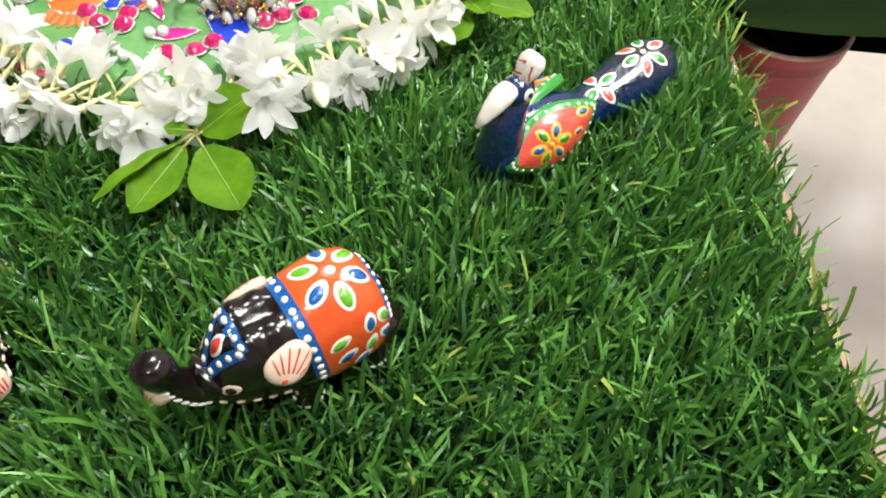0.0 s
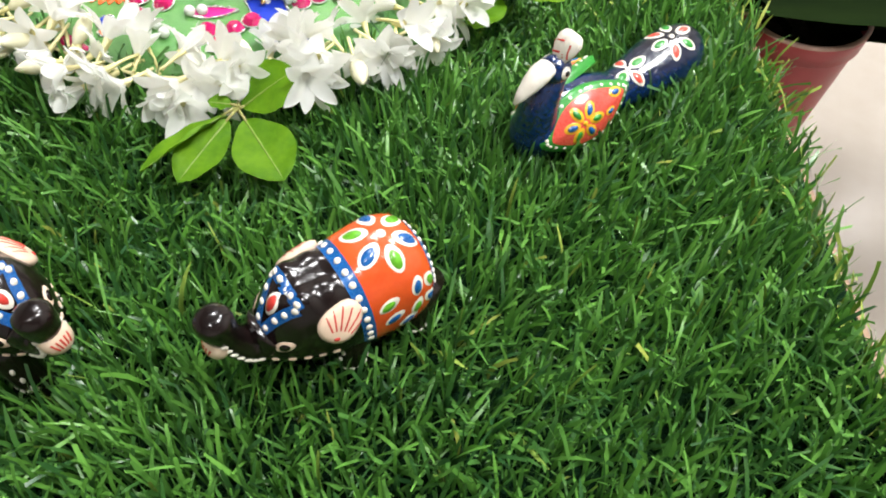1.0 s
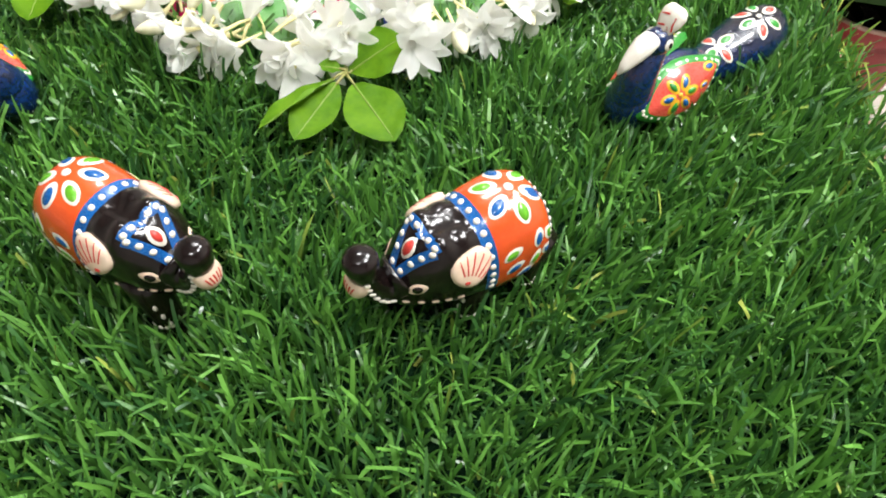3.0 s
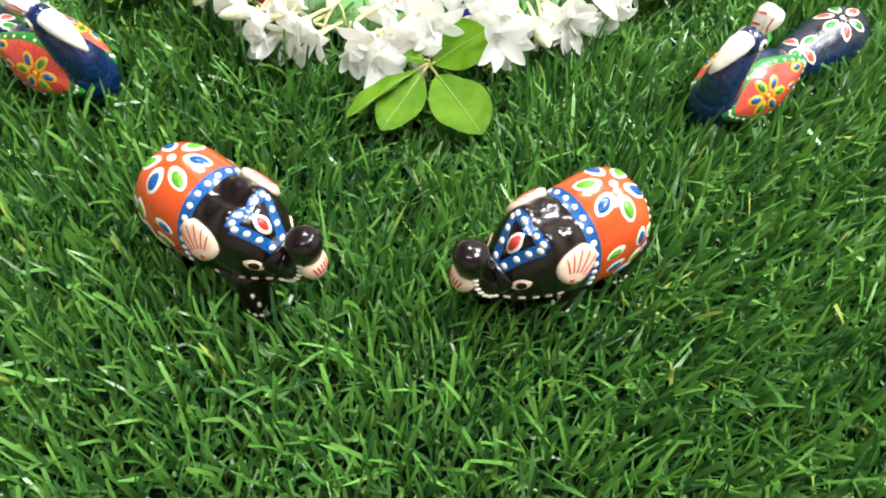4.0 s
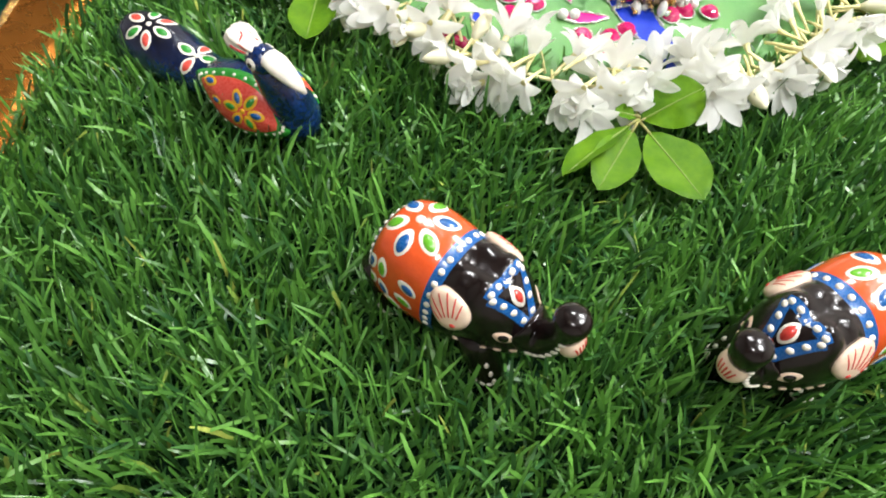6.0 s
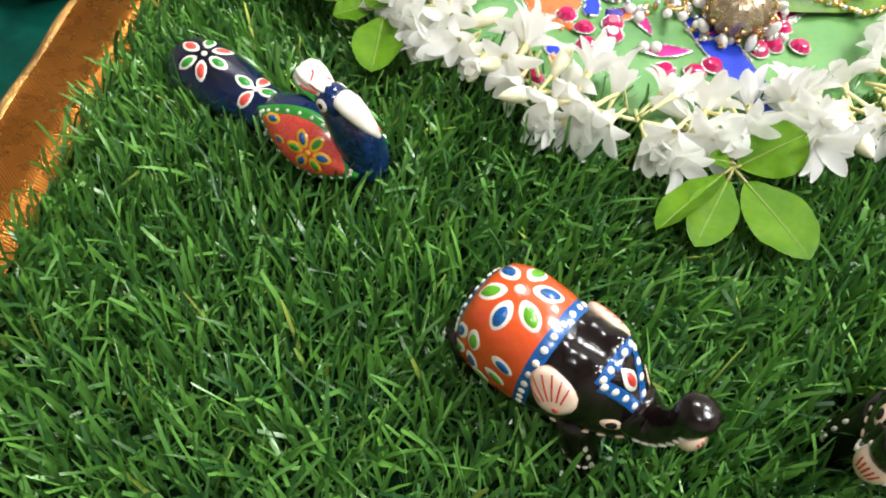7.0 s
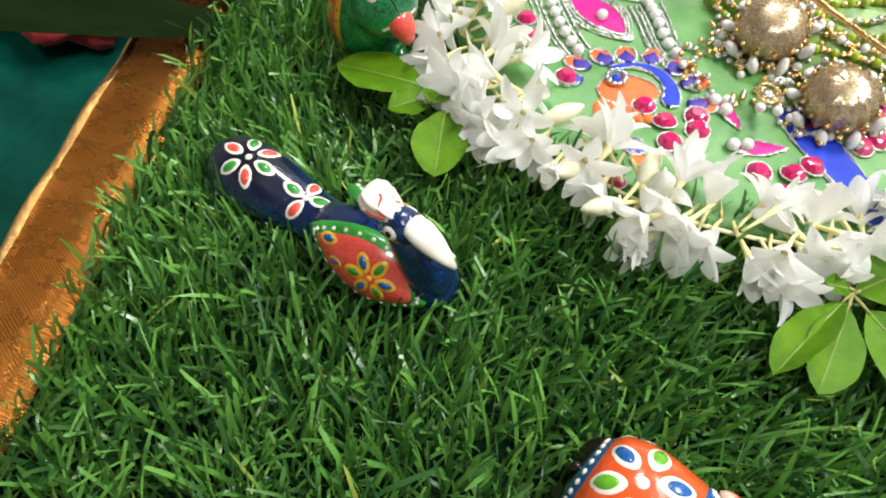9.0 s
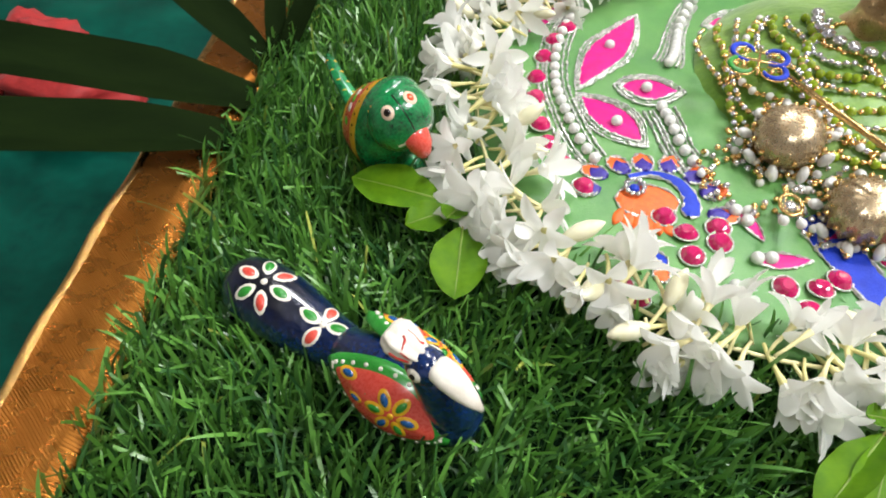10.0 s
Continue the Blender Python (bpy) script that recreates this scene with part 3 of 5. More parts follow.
    for sg in (1, -1):
        # ear: fan-shaped shell standing off the head, with red stripes
        bm = bmesh.new()
        rows, cols = 7, 20
        grid = []
        for r in range(rows):
            f = r / (rows - 1)
            line = []
            for c in range(cols):
                a = 2 * math.pi * c / cols
                rr = 1 + 0.10 * math.cos(a * 2 + 0.9) + 0.05 * math.cos(3 * a - 1.1) - 0.10 * max(0, math.cos(a - 3.6))
                line.append(bm.verts.new((0.0100 * f * rr * math.cos(a), 0.0022 * (1 - f ** 2) ** 0.5 + 0.0010, 0.0096 * f * rr * math.sin(a))))
            grid.append(line)
        back = [bm.verts.new((v.co.x * 0.96, -0.002, v.co.z * 0.96)) for v in grid[-1]]
        grid.append(back)
        for r in range(rows):
            for c in range(cols):
                q = [grid[r][c], grid[r][(c + 1) % cols], grid[r + 1][(c + 1) % cols], grid[r + 1][c]]
                bm.faces.new(q if sg > 0 else q[::-1])
        bmesh.ops.remove_doubles(bm, verts=bm.verts[:], dist=1e-5)
        bm.faces.new([v for v in back if v.is_valid][::-1])
        if sg < 0:
            bmesh.ops.scale(bm, vec=(1, -1, 1), verts=bm.verts[:])
        em = bm_mesh("ear", bm, ["cream"])
        ear = part("ear", em, e, "cream ear with red stripes", at=pose(0.0332, sg * 0.0200, 0.0485, sg * 30, 0, sg * -6))
        ed = Dabs(em)
        for i in range(6):
            # strokes fan out from the dot at the ear's lower front to its upper back rim
            a = math.radians(88 + 13 * i)
            ed.line(("ear_stripe", "red"), [(0.0050 + (0.0075 + 0.0018 * s) * math.cos(a), sg * 0.02, -0.0090 + (0.0075 + 0.0018 * s) * math.sin(a)) for s in range(7)], (0, -sg, 0), 0.0008, 0.0003)
        hit, n = ed.spot((0.0045, sg * 0.02, -0.0055), (0, -sg, 0))
        if hit is not None:
            ed.dab(("ear_dot", "red"), hit, n, (1, 0, 0), 0.0014, 0.0010, 0.0005)
        ed.put(ear, {})
        # carved in mid step: the right fore leg ahead, the left one drawn back
        for x in (0.0500 if sg < 0 else 0.0310, -0.0045):
            f = (0.006 if sg < 0 else -0.001) if x > 0 else 0.0
            lm = tube("leg", [(x - 0.008, sg * 0.0105, 0.030), (x - 0.004, sg * 0.0125, 0.018), (x + 0.5 * f, sg * 0.0140, 0.006), (x + f, sg * 0.0148, -0.0040), (x + f, sg * 0.0150, -0.0125), (x + f, sg * 0.0150, -0.0135)],
                      [0.0110, 0.0096, 0.0080, 0.0070, 0.0068, 0.005], "black", 16)
            leg = part("leg", lm, e)
            ld = Dabs(lm)
            for i in range(5):
                a = math.radians(-60 + 30 * i)
                way = Vector((math.sin(a), sg * math.cos(a), 0))
                hit, n = ld.spot(Vector((x + f, sg * 0.0148, 0.004)) + way * 0.03, -way)
                if hit is not None:
                    ld.dab(("toe_dot", "white"), hit, n, (0, 0, 1), 0.0012, 0.0014, 0.0006)
            for i in range(3):
                way = Vector((0.85, sg * 0.53, 0))
                hit, n = ld.spot(Vector((x - 0.003 + 0.003 * i, sg * 0.0135, 0.017 - 0.0055 * i)) + way * 0.03, -way)
                if hit is not None and x > 0:
                    ld.dab(("shin_dot", "white"), hit, n, (0, 0, 1), 0.0017, 0.0011, 0.0006)
            ld.put(leg, {})
    part("tail", tube("tail", [(-0.0185, 0, 0.040), (-0.0212, 0, 0.034), (-0.0215, 0, 0.022), (-0.0200, 0, 0.014)], [0.0020, 0.0017, 0.0015, 0.0020], "black", 8), e)
    return e


# ---- painted wooden peacock ----
def peacock(at, label, lift=0.0, lean=0.0, crest_tip=(-0.010, 0.0132)):
    """The heads were glued on by hand: lift raises one, lean tips it sideways, crest_tip is where the crest ends behind it."""
    p = thing("peacock_figurine", label, "figurine", "painted wooden peacocks", at=at)
    k = 32

    def shell(name, xs, half, tops, lows, mat, n=30):
        rings = []
        for x in np.linspace(xs[0], xs[-1], n):
            w, t, b = (smooth_curve(xs, v, x) for v in (half, tops, lows))
            mid = (t + b) / 2
            rings.append([(x, w * math.cos(a), mid + (t - mid) * math.sin(a)) for a in (2 * math.pi * j / k for j in range(k))])
        return loft(name, rings, [mat])
    # tail: a long rounded paddle
    tail_mesh = shell("tail", [-0.0800, -0.0785, -0.072, -0.060, -0.045, -0.030, -0.016, -0.004, 0.008], [0.003, 0.0095, 0.0155, 0.0185, 0.0185, 0.0165, 0.0140, 0.0125, 0.010],
                      [0.012, 0.018, 0.0235, 0.0255, 0.0245, 0.0215, 0.0190, 0.0185, 0.018], [0.004, -0.002, -0.008, -0.010, -0.010, -0.009, -0.008, -0.006, -0.004], "navy_tail")
    part("tail", tail_mesh, p)
    body_mesh = shell("body", [-0.010, -0.004, 0.008, 0.022, 0.036, 0.050, 0.062, 0.069, 0.0730], [0.008, 0.0110, 0.0140, 0.0155, 0.0160, 0.0158, 0.0150, 0.0115, 0.005],
                      [0.014, 0.0205, 0.027, 0.0325, 0.0345, 0.0345, 0.0320, 0.026, 0.018], [0.004, -0.004, -0.010, -0.012, -0.012, -0.010, -0.006, 0.000, 0.006], "navy")
    part("body", body_mesh, p)
    d = Dabs(tail_mesh)

    def flower(cx, cy, r, petals):
        for i, (deg, col) in enumerate(petals):
            a = math.radians(deg)
            hit, n = d.spot((cx + r * math.cos(a), cy + r * math.sin(a), 0.1), (0, 0, -1))
            if hit is None:
                continue
            t = Vector((math.cos(a), math.sin(a), 0))
            d.dab(("tail_petal_outline", "white"), hit, n, t, 0.0064, 0.0037, 0.00035, 0.25)
            d.dab(("tail_petal_heart", col), hit, n, t, 0.0046, 0.0026, 0.0007, 0.15)
        hit, n = d.spot((cx, cy, 0.1), (0, 0, -1))
        if hit is not None:
            d.dab(("tail_flower_centre", "white"), hit, n, (1, 0, 0), 0.0018, 0.0018, 0.0006)
    flower(-0.0527, 0.0, 0.0105, [(0, "green"), (60, "coral"), (120, "green"), (180, "coral"), (240, "green"), (300, "coral")])
    flower(-0.0158, 0.0, 0.0078, [(20, "green"), (100, "coral"), (180, "green"), (260, "coral")])
    d.put(p, {("tail_petal_heart", "green"): "green petal hearts", ("tail_petal_heart", "coral"): "red petal hearts"})
    # wings: domed leaf shapes, red field in a green border with white dots and a yellow-ringed flower
    for sg in (1, -1):
        rows, cols = 10, 36
        verts, faces, idx = [], [], []
        ln, wd = 0.0330, 0.0172

        def wing_point(f, a, lift=0.0):
            c, s = math.cos(a), math.sin(a)
            x = ln * f * c
            half = (1 - 0.50 * abs(c) ** 2.4) * (1 + 0.10 * c)
            z = wd * f * s * half + 0.0040 * f * c
            y = 0.0080 * (1 - f ** 2.2) + lift
            return Vector((x, y, z))
        for r in range(rows + 1):
            f = r / rows
            for c in range(cols):
                verts.append(wing_point(f, 2 * math.pi * c / cols))
        for c in range(cols):
            q = wing_point(1.0, 2 * math.pi * c / cols)
            verts.append(Vector((q.x * 0.97, -0.004, q.z * 0.97)))
        for r in range(rows + 1):
            for c in range(cols):
                q = (r * cols + c, r * cols + (c + 1) % cols, (r + 1) * cols + (c + 1) % cols, (r + 1) * cols + c)
                faces.append(q)
                idx.append(0 if r < 8 else 1)
        if sg < 0:
            verts = [Vector((v.x, -v.y, v.z)) for v in verts]
        else:
            faces = [f[::-1] for f in faces]
        wm = mesh_from("wing", verts, faces, ["coral", "green"], idx)
        w = part("wing", wm, p, "domed red wing with a dotted green border", at=pose(0.0345, sg * 0.0140, 0.0222, sg * 34, 17, sg * 3))
        wd_ = Dabs(wm)
        for i in range(26):
            a = 2 * math.pi * i / 26
            q = wing_point(0.885, a)
            hit, n = wd_.spot((q.x, sg * 0.05, q.z), (0, -sg, 0))
            if hit is not None:
                wd_.dab(("wing_dot", "white"), hit, n, (1, 0, 0), 0.0011, 0.0011, 0.0004, segs=8)

        def ringed(x, z, turn, col, size=1.0):
            hit, n = wd_.spot((x, sg * 0.05, z), (0, -sg, 0))
            if hit is None:
                return
            t = Vector((math.cos(turn), 0, math.sin(turn)))
            wd_.dab(("wing_petal_ring", "yellow"), hit, n, t, 0.0052 * size, 0.0032 * size, 0.0004, 0.1)
            wd_.dab(("wing_petal_heart", col), hit, n, t, 0.0035 * size, 0.0019 * size, 0.0009, 0.1)
        for i in range(6):
            a = math.radians(20 + 60 * i)
            ringed(0.006 + 0.0082 * math.cos(a), 0.0005 + 0.0068 * math.sin(a), a, "green" if i % 2 else "blue")
        ringed(-0.0205, 0.0005, 0.3, "blue", 0.95)
        ringed(-0.0115, -0.0055, 0.3, "blue", 0.75)
        hit, n = wd_.spot((0.006, sg * 0.05, 0.0005), (0, -sg, 0))
        wd_.dab(("wing_flower_centre", "yellow"), hit, n, (1, 0, 0), 0.0016, 0.0016, 0.0007, segs=10)
        wd_.put(w, {})
    # neck, head, crest, beak
    up = Vector((-0.002 if lean else 0, lean, lift))
    neck = [(0.0585, 0, 0.012), (0.0600, 0, 0.024), (0.0585, 0, 0.033), (0.0540, 0, 0.0425), (0.0505, 0, 0.0505), (0.0500, 0, 0.0540)]
    part("neck", tube("neck", neck[:2] + [Vector(q) + up for q in neck[2:]], [0.0135, 0.0125, 0.0105, 0.0086, 0.0072, 0.002], "navy", 18), p)
    head_mesh = ball("head", 0.0085, "navy", (1.15, 0.98, 0.98), 18, 12)
    head = part("head", head_mesh, p, at=pose(0.0515, 0, 0.0510) @ Matrix.Translation(up))
    hd = Dabs(head_mesh)
    for sg in (1, -1):
        hit, n = hd.spot((-0.001, sg * 0.03, 0.002), (0, -sg, 0))
        hd.dab(("eye_white", "white"), hit, n, (1, 0, 0), 0.0036, 0.0034, 0.0006)
        hd.dab(("pupil", "black"), hit, n, (1, 0, 0), 0.0017, 0.0017, 0.0011)
    hd.put(head, {("pupil", "black"): "black pupil"})
    beak = [(0.0545, 0, 0.0550), (0.0575, 0, 0.0555), (0.0625, 0, 0.0535), (0.0685, 0, 0.0495), (0.0745, 0, 0.0450), (0.0790, 0, 0.0415)]
    part("beak", loft("beak", tube_rings(beak, [0.0040, 0.0060, 0.0066, 0.0056, 0.0035, 0.0010], 18, 0.62), ["white"]), p, "long white pointed beak", at=Matrix.Translation(up))
    crest = [(0.0505 + crest_tip[0] * f, 0, 0.0560 + crest_tip[1] * f) for f in (0.0, 0.22, 0.48, 0.74, 0.94, 1.0)]
    rings = tube_rings(crest, [0.0036, 0.0056, 0.0074, 0.0078, 0.0058, 0.003], 22, 0.56)
    for i, r in enumerate(rings):
        for j, v in enumerate(r):
            v += 0.0009 * math.sin(j * 2 * math.pi / 22 * 6) * (v - Vector(crest[i])).normalized()
    cm = loft("crest", rings, ["white"])
    c = part("crest", cm, p, "white fan crest with red strokes", at=Matrix.Translation(up))
    cd = Dabs(cm)
    for sg in (1, -1):
        for i in range(5):
            cd.line(("crest_stroke", "red"), [(0.0505 + crest_tip[0] * (0.2 + 0.09 * s) + crest_tip[1] * (i - 2) * (0.08 + 0.03 * s), sg * 0.03, 0.0560 + crest_tip[1] * (0.2 + 0.09 * s) - crest_tip[0] * (i - 2) * (0.08 + 0.03 * s)) for s in range(6)], (0, -sg, 0), 0.0011, 0.0003)
    cd.put(c, {})
    return p


# ---- painted wooden parrot ----
def parrot(at):
    p = thing("parrot_figurine", "round painted wooden parrot, green with a red beak and banded back", "figurine", at=at)
    k = 36
    xs = [-0.040, -0.037, -0.027, -0.011, 0.002, 0.010, 0.016, 0.020, 0.022]
    half = [0.004, 0.012, 0.0215, 0.0270, 0.0285, 0.0265, 0.0215, 0.0135, 0.004]
    tops = [0.030, 0.040, 0.052, 0.065, 0.074, 0.0765, 0.071, 0.061, 0.052]
    lows = [0.018, 0.006, -0.004, -0.009, -0.010, -0.004, 0.008, 0.022, 0.036]
    marks = [float(v) for v in np.linspace(-0.040, 0.022, 40)]
    rings = []
    for x in marks:
        w, t, b = (smooth_curve(xs, v, x) for v in (half, tops, lows))
        mid = (t + b) / 2
        rings.append([(x, w * math.cos(a), mid + (t - mid) * math.sin(a)) for a in (2 * math.pi * j / k for j in range(k))])

    def paint(i, j):
        x = marks[i]
        return 2 if -0.025 <= x < -0.012 else 1 if -0.012 <= x < -0.004 or -0.029 <= x < -0.025 else 0
    bmh = loft("body", rings, ["parrot", "yellow", "coral"], paint)
    part("body", bmh, p)
    d = Dabs(bmh)
    for sg in (1, -1):
        for i in range(5):
            hit, n = d.spot((-0.0185, sg * (0.005 + 0.0045 * i), 0.12), (0, 0, -1))
            if hit is not None:
                d.dab(("band_flower", "white" if i % 2 else "lime"), hit, n, (0, 1, 0), 0.0034, 0.0026, 0.0006)
    for deg in range(-80, 81, 16):
        a = math.radians(deg)
        way = Vector((0, math.sin(a), math.cos(a)))
        hit, n = d.spot(Vector((-0.0080, 0, 0.03)) + 0.08 * way, -way)
        if hit is not None:
            d.dab(("band_dot", "black"), hit, n, (1, 0, 0), 0.0009, 0.0009, 0.0005, segs=8)
    d.put(p, {})
    hm = ball("head", 0.0242, "parrot", (0.94, 1.0, 1.02), 28, 20)
    head = part("head", hm, p, at=pose(0.0150, -0.002, 0.050, 17, 14, -6))
    hd = Dabs(hm)
    for sg in (1, -1):
        way = Vector((0.16, sg * 0.36, 0.88)).normalized()
        hit, n = hd.spot(way * 0.08, -way)
        hd.dab(("eye_ring", "cream"), hit, n, (1, 0, -0.5), 0.0052, 0.0046, 0.0006)
        hd.dab(("eye", "orange" if sg > 0 else "black"), hit, n, (1, 0, -0.5), 0.0030, 0.0027, 0.0011)
        for r, w in ((0.0135, 0.0014), (0.0160, 0.0010)):
            hd.line(("cheek_line", "yellow"), [(-0.004 + r * math.cos(1.9 + 0.24 * k), sg * 0.08, 0.002 + r * math.sin(1.9 + 0.24 * k)) for k in range(10)], (0, -sg, 0), w)
    hd.line(("midline", "black"), [(0.0215 - 0.0032 * k, 0, 0.08) for k in range(9)], (0, 0, -1), 0.0011)
    hd.line(("beak_line", "white"), [(0.08, -0.0135 + 0.0027 * k, 0.0085 - 0.50 * abs(-0.0135 + 0.0027 * k)) for k in range(11)], (-1, 0, 0), 0.0026)
    hd.put(head, {})
    part("beak", loft("beak", tube_rings([(0.0130, 0, 0.0035), (0.0195, 0, 0.0025), (0.0245, 0, -0.0030), (0.0262, 0, -0.0105), (0.0255, 0, -0.0175), (0.0245, 0, -0.0205)],
                                              [0.0080, 0.0096, 0.0084, 0.0058, 0.0028, 0.0008], 18, 0.85), ["coral"]), head, "hooked coral red beak")
    tl = [(-0.034, 0, 0.026), (-0.045, 0.002, 0.030), (-0.062, 0.006, 0.034), (-0.080, 0.012, 0.038), (-0.088, 0.015, 0.0395)]
    tmh = loft("tail", tube_rings(tl, [0.0080, 0.0064, 0.0054, 0.0044, 0.0015], 16, 0.6), ["parrot"])
    t = part("tail", tmh, p)
    td = Dabs(tmh)
    for i in range(9):
        s = i / 8
        hit, n = td.spot((-0.040 - 0.042 * s, 0.001 + 0.011 * s + (0.003 if i % 2 else -0.003), 0.1), (0, 0, -1))
        if hit is not None:
            td.dab(("tail_fleck", "yellow"), hit, n, (0.6, 1, 0), 0.0018, 0.0006, 0.0004, segs=8)
    td.put(t, {})
    for sg in (1, -1):
        part("foot", loft("foot", tube_rings([(0.006, sg * 0.012, 0.0), (0.012, sg * 0.014, -0.008), (0.020, sg * 0.015, -0.011), (0.027, sg * 0.015, -0.012)], [0.008, 0.0075, 0.006, 0.002], 12), ["parrot"]), p)
    return p


# ---- round dress, laid out flat ----
def dress_z(x, y):
    r = math.hypot(x - CENTRE.x, y - CENTRE.y)
    a = math.atan2(y - CENTRE.y, x - CENTRE.x)
    return 0.010 + 0.065 * max(0.0, 0.185 - r) + 0.0012 * math.sin(a * 11 + 2 * r * 30) * min(1, r / 0.12)


def on_dress(x, y, lift=0.0):
    return Vector((x, y, dress_z(x, y) + lift))


def dress():
    g = thing("deity_dress", "round green satin dress with appliqued petals, pearls and rhinestones", "dress")
    rows, cols = 26, 120
    verts, faces = [], []
    for i in range(rows + 1):
        r = 0.188 * (i / rows) ** 0.8
        for j in range(cols):
            a = 2 * math.pi * j / cols
            verts.append(on_dress(CENTRE.x + r * math.cos(a), CENTRE.y + r * math.sin(a)))
    for j in range(cols):
        v = verts[rows * cols + j]
        verts.append(Vector((v.x, v.y, v.z - 0.003)))
    for i in range(rows + 1):
        for j in range(cols):
            faces.append((i * cols + j, i * cols + (j + 1) % cols, (i + 1) * cols + (j + 1) % cols, (i + 1) * cols + j)[::-1])
    part("skirt", mesh_from("skirt", verts, faces, ["dress"]), g)

    def patch(name, mat, x0, y0, x1, y1, half, lift=0.0012, point=1.0, cord=True, n=16):
        """A pointed oval of cloth sewn on between two ends, edged with silver cord."""
        a, b = Vector((x0, y0)), Vector((x1, y1))
        t = (b - a).normalized()
        s = Vector((-t.y, t.x))
        left, right = [], []
        for i in range(n + 1):
            f = i / n
            w = half * math.sin(math.pi * f) ** (0.8 * point) if 0 < f < 1 else 0.0003
            c = a.lerp(b, f)
            left.append(c + s * w)
            right.append(c - s * w)
        verts, faces = [], []
        for l, r in zip(left, right):
            m = (l + r) / 2
            verts += [on_dress(l.x, l.y, lift * 0.3), on_dress(m.x, m.y, lift * 1.5), on_dress(r.x, r.y, lift * 0.3)]
        for i in range(n):
            for c in (0, 1):
                faces.append((3 * i + c, 3 * i + 3 + c, 3 * i + 4 + c, 3 * i + c + 1))
        part(name, mesh_from(name, verts, faces, [mat]), g)
        if cord:
            loop = left + right[::-1]
            silver_line([(q.x, q.y) for q in loop + loop[:1]], 0.0011)
            if mat == "magenta" and half > 0.01:
                mid = (a + b) / 2
                for grow in (0.0026, 0.0050):
                    outer = [q + (q - mid).normalized() * grow for q in loop]
                    silver_line([(q.x, q.y) for q in outer + outer[:1]], 0.0011)

    def silver_line(pts, r=0.0012):
        """Twisted silver cord along a line."""
        dense = []
        for i in range(len(pts) - 1):
            a, b = Vector(pts[i]), Vector(pts[i + 1])
            m = max(1, int((b - a).length / 0.0017))
            dense += [a.lerp(b, s / m) for s in range(m)]
        dense.append(Vector(pts[-1]))
        if len(dense) < 2:
            return
        p3 = [on_dress(q.x + random.uniform(-0.0002, 0.0002), q.y + random.uniform(-0.0002, 0.0002), 0.0008 + 0.0004 * (i % 2)) for i, q in enumerate(dense)]
        part("silver_cord", glitter(loft("silver_cord", tube_rings(p3, [r * random.choice((0.25, 0.6, 0.8, 1.1)) for i in range(len(p3))], 5), ["silver"])), g)

    pearl_mesh = ball("pearl", 0.0037, "pearl", u=14, v=9)
    small_pearl = ball("pearl", 0.0024, "pearl", u=12, v=8)

    def pearl(x, y, big=True):
        part("pearl", pearl_mesh if big else small_pearl, g, at=Matrix.Translation(on_dress(x, y, 0.0028)))

    # cut stone: flat table, sloping facets
    bm = bmesh.new()
    rr = ((0.0044, 0.0), (0.0046, 0.0010), (0.0030, 0.0030), (0.0022, 0.0034))
    rings = [[bm.verts.new((r * math.cos(2 * math.pi * (j + 0.5 * (i % 2)) / 10), r * math.sin(2 * math.pi * (j + 0.5 * (i % 2)) / 10), z)) for j in range(10)] for i, (r, z) in enumerate(rr)]
    for i in range(3):
        for j in range(10):
            bm.faces.new((rings[i][j], rings[i][(j + 1) % 10], rings[i + 1][(j + 1) % 10], rings[i + 1][j]))
    bm.faces.new(rings[3])
    gem_mesh = bm_mesh("rhinestone", bm, ["gem"], smooth=False)
    mount_mesh = tube("mount", [(0.0049 * math.cos(2 * math.pi * j / 28), 0.0049 * math.sin(2 * math.pi * j / 28), 0.0006) for j in range(29)], [0.0005 if j % 2 else 0.0003 for j in range(29)], "silver", 5)

    def gem(x, y, s=1.42):
        ob = part("rhinestone", gem_mesh, g, "faceted ruby pink stone in a silver ring", at=Matrix.Translation(on_dress(x, y, 0.0006)) @ pose(0, 0, 0, random.uniform(-10, 10), random.uniform(-10, 10), random.uniform(0, 90)) @ Matrix.Scale(s, 4))
        part("mount", mount_mesh, ob)

    # magenta petals with a pearl on each, in threes round the dress
    sprays = [(187.0, 1.0), (78.0, 1.0), (-22.0, 1.0)]
    for deg, s in sprays:
        def polar(r, da):
            a = math.radians(deg + da)
            return CENTRE.x + r * math.cos(a), CENTRE.y + r * math.sin(a)
        for (r0, a0), (r1, a1), (rp, ap), half in (((0.1128, -3), (0.1159, -51), (0.1060, -30), 0.0125), ((0.0855, -4), (0.0500, -2), (0.070, -2), 0.0110), ((0.1112, 3), (0.0889, 32), (0.0960, 20), 0.0120)):
            patch("magenta_petal", "magenta", *polar(r0, a0), *polar(r1, a1), half)
            pearl(*polar(rp, ap))
    patch("magenta_petal", "magenta", -0.357, 0.548, -0.335, 0.594, 0.007)
    pearl(-0.347, 0.568)
